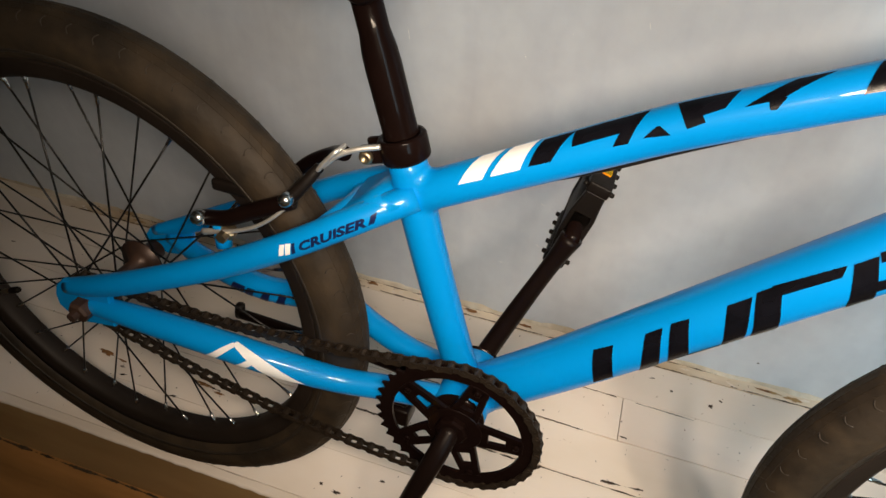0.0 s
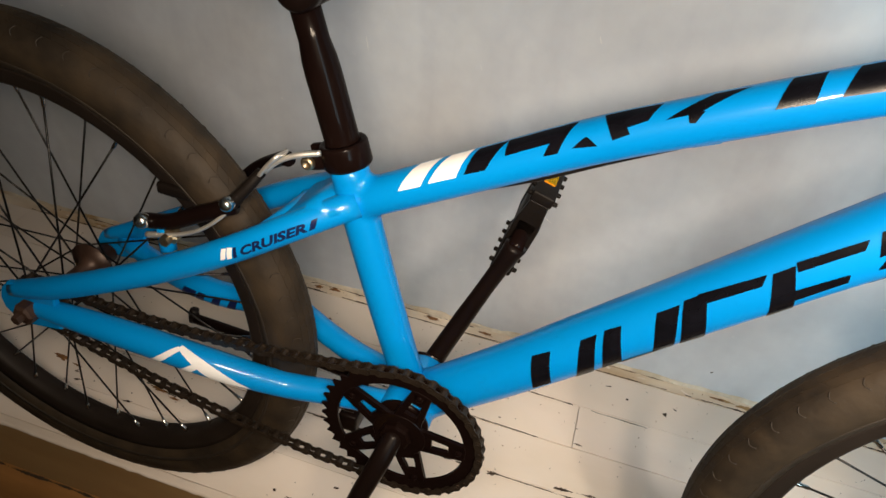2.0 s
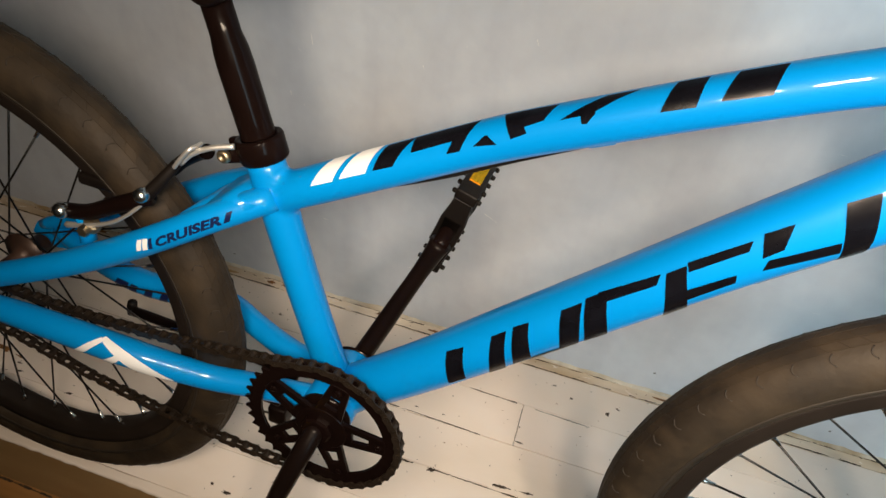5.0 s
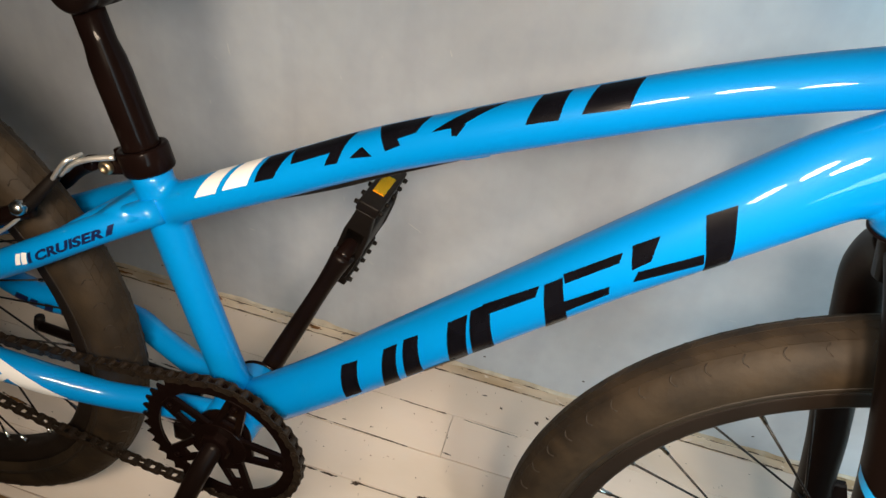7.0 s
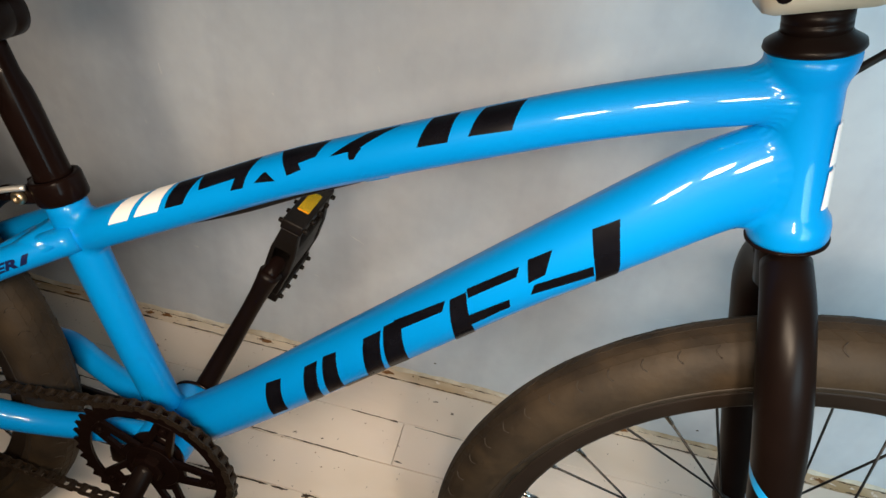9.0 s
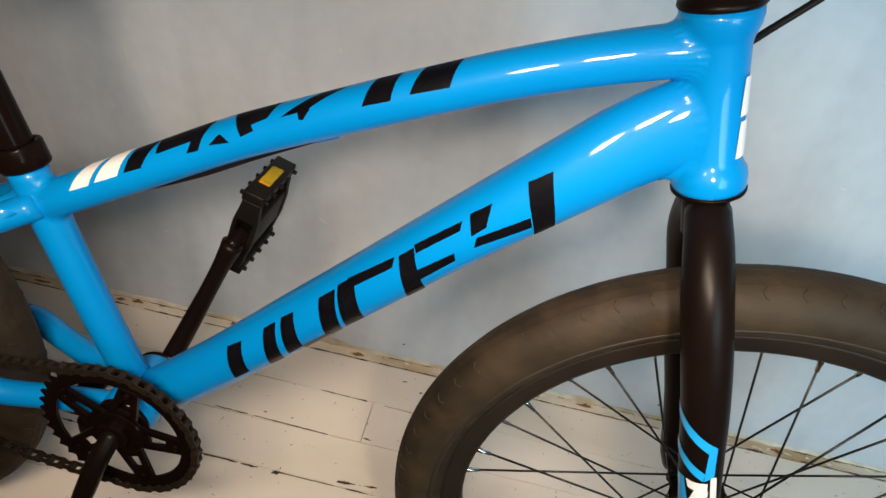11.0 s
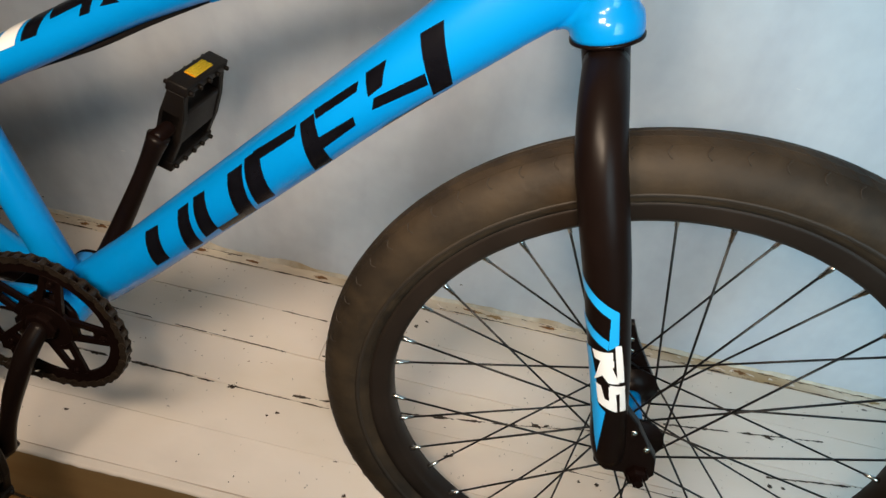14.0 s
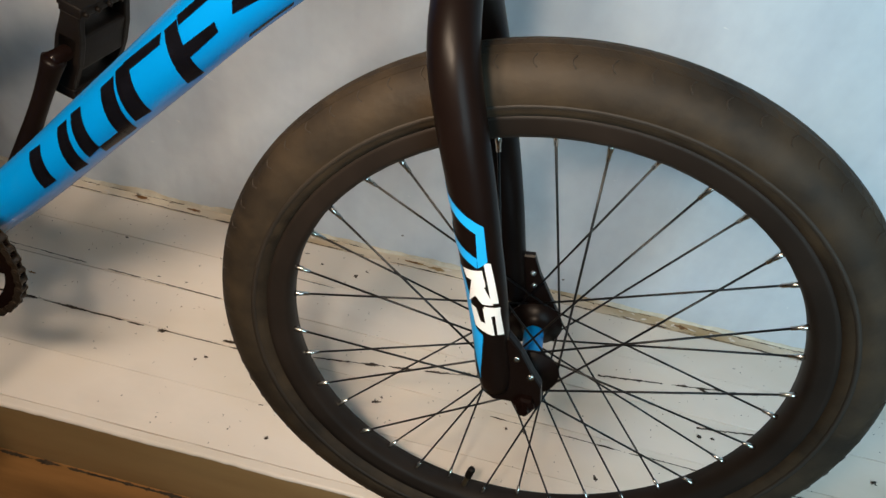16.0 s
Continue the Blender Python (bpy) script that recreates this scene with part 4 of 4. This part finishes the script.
for s in (-1, 1):
    part("rear_axle_nut", moved(lathe([(0.0, 0), (0.0125, 0), (0.0125, 0.011), (0.0100, 0.0135), (0.0055, 0.014), (0.0055, 0.021), (0.0, 0.021)], 6), Matrix.Translation((-0.5893, s * 0.0705 - 0.001, 0.3180)) @ (SIDE if s < 0 else SIDE.inverted())), RUSTY, owners["frame"], smooth=False)
part("stay_bracket", join(box(-0.2694, -0.2477, -0.008, 0.020, 0.2104, 0.2352, 0.003), box(-0.2631, -0.2519, 0.0, 0.012, 0.2312, 0.2720, 0.002), box(-0.2700, -0.2430, -0.028, 0.030, 0.2690, 0.2750, 0.002)), SATIN, owners["frame"], "black bracket under the chain stays")
stand = part("kickstand", tube([(-0.2582, 0.024, 0.2667), (-0.2908, 0.031, 0.2590), (-0.3855, 0.052, 0.2374), (-0.4792, 0.072, 0.2162), (-0.5175, 0.080, 0.2070)], [0.0085, 0.0068, 0.0066, 0.0066, 0.0068], 14, 30), SATIN, bike, "black folded-up side stand")
part("stand_foot", tube([(-0.5177, 0.080, 0.2024), (-0.5173, 0.081, 0.2120), (-0.5159, 0.082, 0.2210)], [0.0062, 0.0066, 0.0058], 12, 8), PLASTIC, stand)

# ---- painted floorboards, the riser and the lower floor ----
floor = tagged(part("floor", box(-2.4, 2.4, WALL_Y - 0.03, WALL_Y - 0.002, -0.014, -0.004), BARE, smooth=False), "worn white-painted narrow floorboards with chipped paint", "floor", kind="structure")
rows = [(EDGE_Y, -0.231), (-0.231, -0.153), (-0.153, -0.077), (-0.077, 0.0), (0.0, 0.078), (0.078, 0.157), (0.157, WALL_Y - 0.001)]
ends = [(-1.3, 1.25), (-1.05, 1.5), (-1.45, 1.15), (-1.2, 1.35), (-1.35, 0.0, 1.4), (-1.1, 1.2), (-1.3, 1.1)]


def plank(x0, x1, y0, y1, z0, z1, wear, step=0.02):
    """A board whose long edges waver by wear, with worn-off corners."""
    n = max(2, int((x1 - x0) / step))
    seed = random.uniform(0, 99)
    vs, fs = [], []
    for i in range(n + 1):
        x = x0 + (x1 - x0) * i / n
        a = wear * max(0.0, noise.noise((x * 9, y0 * 31, seed)) + 0.5 * noise.noise((x * 46, y0 * 17, seed)))
        b = wear * max(0.0, noise.noise((x * 9, y1 * 31, seed + 7)) + 0.5 * noise.noise((x * 46, y1 * 17, seed)))
        ya, yb = y0 + a, y1 - b
        vs += [(x, ya, z0), (x, ya, z1 - 0.0004), (x, ya + 0.0004, z1), (x, yb - 0.0004, z1), (x, yb, z1 - 0.0004), (x, yb, z0)]
    for i in range(n):
        fs += [(i * 6 + k, i * 6 + (k + 1) % 6, i * 6 + 6 + (k + 1) % 6, i * 6 + 6 + k) for k in range(6)]
    fs += [tuple(range(6)), tuple(range(n * 6, n * 6 + 6))]
    return vs, fs


for k, ((y0, y1), cuts) in enumerate(zip(rows, ends)):
    xs = [-2.4, *cuts, 2.4]
    for x0, x1 in zip(xs, xs[1:]):
        top = -0.0012 if k == 6 else random.uniform(-0.0005, 0.0003)
        slit, wear = (0.0003, 0.0042) if k == 6 else (0.00015, 0.0004) if k in (1, 2) else (0.0003, 0.0016)
        part("plank", plank(x0 + 0.0005, x1 - 0.0005, y0 + slit, y1 - slit, -0.0135, top, wear), BARE if k == 6 else PLANK, floor, smooth=False)
part("nosing", tube([(x, EDGE_Y + 0.0012 * noise.noise((x * 11, 0, 0)) + 0.0013 * noise.noise((x * 70, 4, 0)), -0.0042) for x in np.linspace(-2.4, 2.4, 700)], 0.0042, 8), PLANK, floor)


def flake(x, y, length, width, turn=0.0, lift=0.0006):
    """A spot where the paint has come off: a ragged film."""
    n, ring = 18, []
    for i in range(n):
        a = 2 * math.pi * i / n
        r = random.choice((random.uniform(0.35, 0.7), random.uniform(0.6, 1.0)))
        u, v = r * length / 2 * math.cos(a), r * width / 2 * math.sin(a)
        ring.append((x + u * math.cos(turn) - v * math.sin(turn), y + u * math.sin(turn) + v * math.cos(turn), lift))
    return [(x, y, lift + 0.0001)] + ring, [(0, i + 1, (i + 1) % n + 1) for i in range(n)]


def crack(x0, y0, x1, y1, wide, lift=0.0006, step=0.0015):
    """An open joint with ragged sides, that narrows, wanders and breaks off here and there."""
    n = max(4, int(abs(x1 - x0) / step))
    seed, vs, fs, last = random.uniform(0, 99), [], [], False
    for i in range(n + 1):
        u = i / n
        x, y = x0 + (x1 - x0) * u, y0 + (y1 - y0) * u + 0.0011 * noise.noise((x0 + 30 * u, seed, 2.0))
        full = 0.50 + 0.95 * noise.noise((u * abs(x1 - x0) * 42, seed, 0.0)) + 0.35 * noise.noise((u * abs(x1 - x0) * 190, seed, 5.0))
        if full <= 0.05:
            last = False
            continue
        w = 1.5 * wide * min(full, 1.1)
        vs += [(x, y - w * random.uniform(0.25, 0.6), lift), (x, y + w * random.uniform(0.25, 0.6), lift)]
        k = len(vs)
        if last:
            fs.append((k - 4, k - 2, k - 1, k - 3))
        last = True
    return vs, fs


# paint and filler left on the bare strip, and its broken upper joint
for k in range(60):
    x = random.uniform(-1.1, 1.2)
    part("paint_chip", flake(x, random.uniform(0.161, 0.173), random.uniform(0.006, 0.024), random.uniform(0.003, 0.008), random.uniform(-0.4, 0.4), -0.0006), PLANK, floor)
for k in range(18):
    x = random.uniform(-1.1, 1.2)
    part("paint_chip", flake(x, random.uniform(0.166, 0.172), random.uniform(0.018, 0.05), random.uniform(0.006, 0.012), random.uniform(-0.1, 0.1), -0.0005), ORANGECHIP if k % 3 else RISER, floor)
for k in range(30):
    x = random.uniform(-1.1, 1.2)
    part("paint_chip", flake(x, random.uniform(0.1725, 0.1765), random.uniform(0.004, 0.016), random.uniform(0.0015, 0.004), random.uniform(-0.3, 0.3), -0.0003), CHIP, floor)
for x0, x1 in ((-1.0, -0.62), (-0.5, -0.2), (0.0, 0.14), (0.3, 0.62), (0.7, 1.1)):
    part("ragged_crack", crack(x0, 0.1755, x1, 0.1758, 0.0016, -0.0002), CHIP, floor, smooth=False)
for x0, x1 in ((-1.1, -0.46), (-0.44, 0.13), (0.16, 0.52), (0.55, 1.2)):
    part("ragged_crack", crack(x0, 0.158, x1, 0.158, 0.0026), CHIP, floor, smooth=False)

# bare spots: x, y, length, width
SPOTS = [(-0.1028, -0.0805, 0.016, 0.008), (-0.0369, -0.1127, 0.006, 0.005), (-0.0251, -0.1051, 0.009, 0.006), (0.1036, -0.1998, 0.008, 0.008), (0.2254, -0.1082, 0.018, 0.008), (0.2314, -0.0991, 0.008, 0.004), (0.3426, -0.0260, 0.026, 0.008), (0.3593, -0.0222, 0.014, 0.006), (0.6968, 0.0494, 0.022, 0.008), (0.7188, 0.0573, 0.014, 0.006), (0.6853, -0.0344, 0.012, 0.010), (0.7042, -0.0326, 0.008, 0.006), (0.4353, -0.0972, 0.010, 0.008), (0.4097, -0.0989, 0.006, 0.006), (0.5375, -0.1399, 0.010, 0.014), (0.9331, -0.0393, 0.014, 0.008)]
MORE = [(0.0399, 0.1317, 0.012, 0.003), (0.1300, 0.1080, 0.012, 0.012), (0.1458, 0.1226, 0.010, 0.004), (0.0707, 0.1167, 0.007, 0.005), (-0.3004, -0.1748, 0.010, 0.006), (-0.3773, -0.2051, 0.009, 0.005), (-0.3532, -0.2102, 0.016, 0.007), (-0.7422, -0.1452, 0.014, 0.005), (-0.6494, -0.1530, 0.020, 0.005), (-0.7705, -0.2081, 0.007, 0.005), (-0.1577, 0.0129, 0.010, 0.003), (-0.1141, 0.0136, 0.006, 0.003), (-0.2459, 0.0736, 0.010, 0.004), (0.0774, -0.1558, 0.010, 0.003), (0.0019, 0.0343, 0.005, 0.003), (0.0072, 0.0079, 0.020, 0.004)]
for x, y, a, b in SPOTS + MORE:
    part("paint_chip", flake(x, y, a, b, random.uniform(-0.4, 0.4)), CHIP, floor)
# open joints, from x0 to x1 along the line from y0 to y1, with ragged sides
CRACKS = [(-0.4499, -0.0784, -0.0921, -0.0798, 0.0042), (-0.0921, -0.0798, 0.0436, -0.0797, 0.0022), (-0.0142, -0.0721, 0.0441, -0.0674, 0.0035), (0.1181, -0.0626, 0.3081, -0.0347, 0.0036), (0.3081, -0.0347, 0.4263, -0.0120, 0.0030), (0.5352, 0.0292, 0.7835, 0.0646, 0.0034), (-0.2353, 0.0031, -0.0514, -0.0004, 0.0026), (-0.0884, 0.0771, -0.0108, 0.0759, 0.0024), (0.0183, 0.0750, 0.1254, 0.0729, 0.0018), (-0.5810, 0.0150, -0.2738, 0.0052, 0.0022), (0.3856, -0.0862, 0.8803, -0.0926, 0.0018), (0.6824, -0.0210, 0.8420, 0.0014, 0.0026), (-0.6438, -0.1142, -0.5863, -0.1220, 0.0030)]
for x0, y0, x1, y1, wide in CRACKS:
    part("ragged_crack", crack(x0, y0, x1, y1, wide), CHIP, floor, smooth=False)
for x, y, a, b in ((-0.7927, -0.1183, 0.040, 0.010), (-0.7595, -0.1236, 0.030, 0.005), (-0.6198, -0.1184, 0.040, 0.008), (-0.5864, -0.1260, 0.026, 0.006), (-0.3329, -0.0372, 0.020, 0.005)):
    part("paint_chip", flake(x, y, a, b, -0.1), ORANGECHIP, floor)
for name, count, mat, what in (("paint_specks", 420, CHIP, "tiny dark specks on the white floorboards"), ("wood_crumbs", 260, ORANGECHIP, "tiny brown crumbs on the white floorboards")):
    grit = []
    for k in range(count):
        x, y = random.uniform(-1.0, 1.1), random.uniform(EDGE_Y + 0.01, WALL_Y - 0.02)
        y = y if name == "paint_specks" else WALL_Y - 0.012 - 0.30 * random.random() ** 2
        grit.append(flake(x, y, random.uniform(0.001, 0.0042), random.uniform(0.0008, 0.0026), random.uniform(0, 3)))
    tagged(part(name, join(*grit), mat), what, "dirt", kind="stuff")

# crumbling edge of plaster and caulk along the wall
vs, fs, n = [], [], 420
for i in range(n + 1):
    x = -2.0 + 4.0 * i / n
    h = 0.003 + 0.012 * max(0, noise.noise((x * 13, 3.1, 0))) + 0.003 * noise.noise((x * 60, 0.4, 0))
    d = 0.003 + 0.006 * max(0, noise.noise((x * 17, 8.2, 0))) + 0.003 * abs(noise.noise((x * 70, 5.4, 0)))
    vs += [(x, WALL_Y - d, -0.002), (x, WALL_Y - d * 0.75, 0.5 * h), (x, WALL_Y - 0.0008, h), (x, WALL_Y + 0.004, h)]
for i in range(n):
    fs += [(i * 4 + k, i * 4 + k + 1, i * 4 + 5 + k, i * 4 + 4 + k) for k in range(3)]
tagged(part("trim_caulk", (vs, fs), CAULK), "crumbling off-white filler where wall meets floor", "trim", kind="structure")

lower = tagged(part("lower_floor", box(-2.4, 2.4, SOUTH, EDGE_Y + 0.02, LOWER_Z - 0.06, LOWER_Z - 0.02), DARK_JOINT, smooth=False), "amber-brown wooden floorboards a step below", "floor", kind="structure")
for k in range(12):
    y1 = EDGE_Y + 0.005 - k * 0.122
    part("plank", box(-2.4, 2.4, max(y1 - 0.1205, SOUTH), y1, LOWER_Z - 0.02, LOWER_Z + random.uniform(-0.0005, 0.0005), 0.001), LOWER, lower, smooth=False)
tagged(part("riser", box(-2.4, 2.4, EDGE_Y + 0.0005, EDGE_Y + 0.011, LOWER_Z, -0.0062), RISER, smooth=False), "tan wooden riser below the white floor's edge", "riser", kind="structure")
# ragged dark strip along the foot of the riser
part("dirty_joint", crack(-1.4, EDGE_Y - 0.0035, 0.6, EDGE_Y - 0.0035, 0.0045, LOWER_Z + 0.0012), DARK_JOINT, lower, smooth=False)

# light scratches and a few dark nicks on the wall: from x, z to x, z, and the width
SCRATCHES = [(-0.1385, 0.2733, -0.1097, 0.2581, 0.0013), (-0.1890, 0.1762, -0.1792, 0.1703, 0.0012), (-0.2340, 0.2904, -0.2297, 0.2776, 0.0010), (-0.3900, 0.1737, -0.3796, 0.1734, 0.0018), (-0.3984, 0.4878, -0.3946, 0.4637, 0.0014), (-0.4332, 0.3949, -0.4314, 0.3841, 0.0010), (-0.1062, 0.5441, -0.1011, 0.5317, 0.0010), (-0.2424, 0.1202, -0.2309, 0.1200, 0.0010)]
for k in range(64):
    x, z, a = random.uniform(-1.1, 1.1), random.uniform(0.03, 0.9), random.uniform(-1.2, 0.4)
    n = random.uniform(0.002, 0.014)
    SCRATCHES.append((x, z, x + n * math.cos(a), z + n * math.sin(a), random.uniform(0.0004, 0.0009)))


def scratch(x0, z0, x1, z1, width):
    n = math.hypot(x1 - x0, z1 - z0)
    geo = flake(0, 0, n, width, math.atan2(z1 - z0, x1 - x0))
    return [((x0 + x1) / 2 + u, WALL_Y - 0.0006, (z0 + z1) / 2 + v) for u, v, _ in geo[0]], geo[1]


tagged(part("wall_scratches", join(*[scratch(*v) for v in SCRATCHES]), SCUFF), "fine pale scratches in the wall paint", "scratches", kind="stuff")
nicks = [scratch(x, z, x + 0.006, z + 0.002, 0.004) for x, z in ((0.184, 0.043), (-0.571, 0.029), (0.02, 0.035), (0.46, 0.03))]
tagged(part("wall_nicks", join(*nicks), CHIP), "small dark nicks in the wall paint", "nicks", kind="stuff")
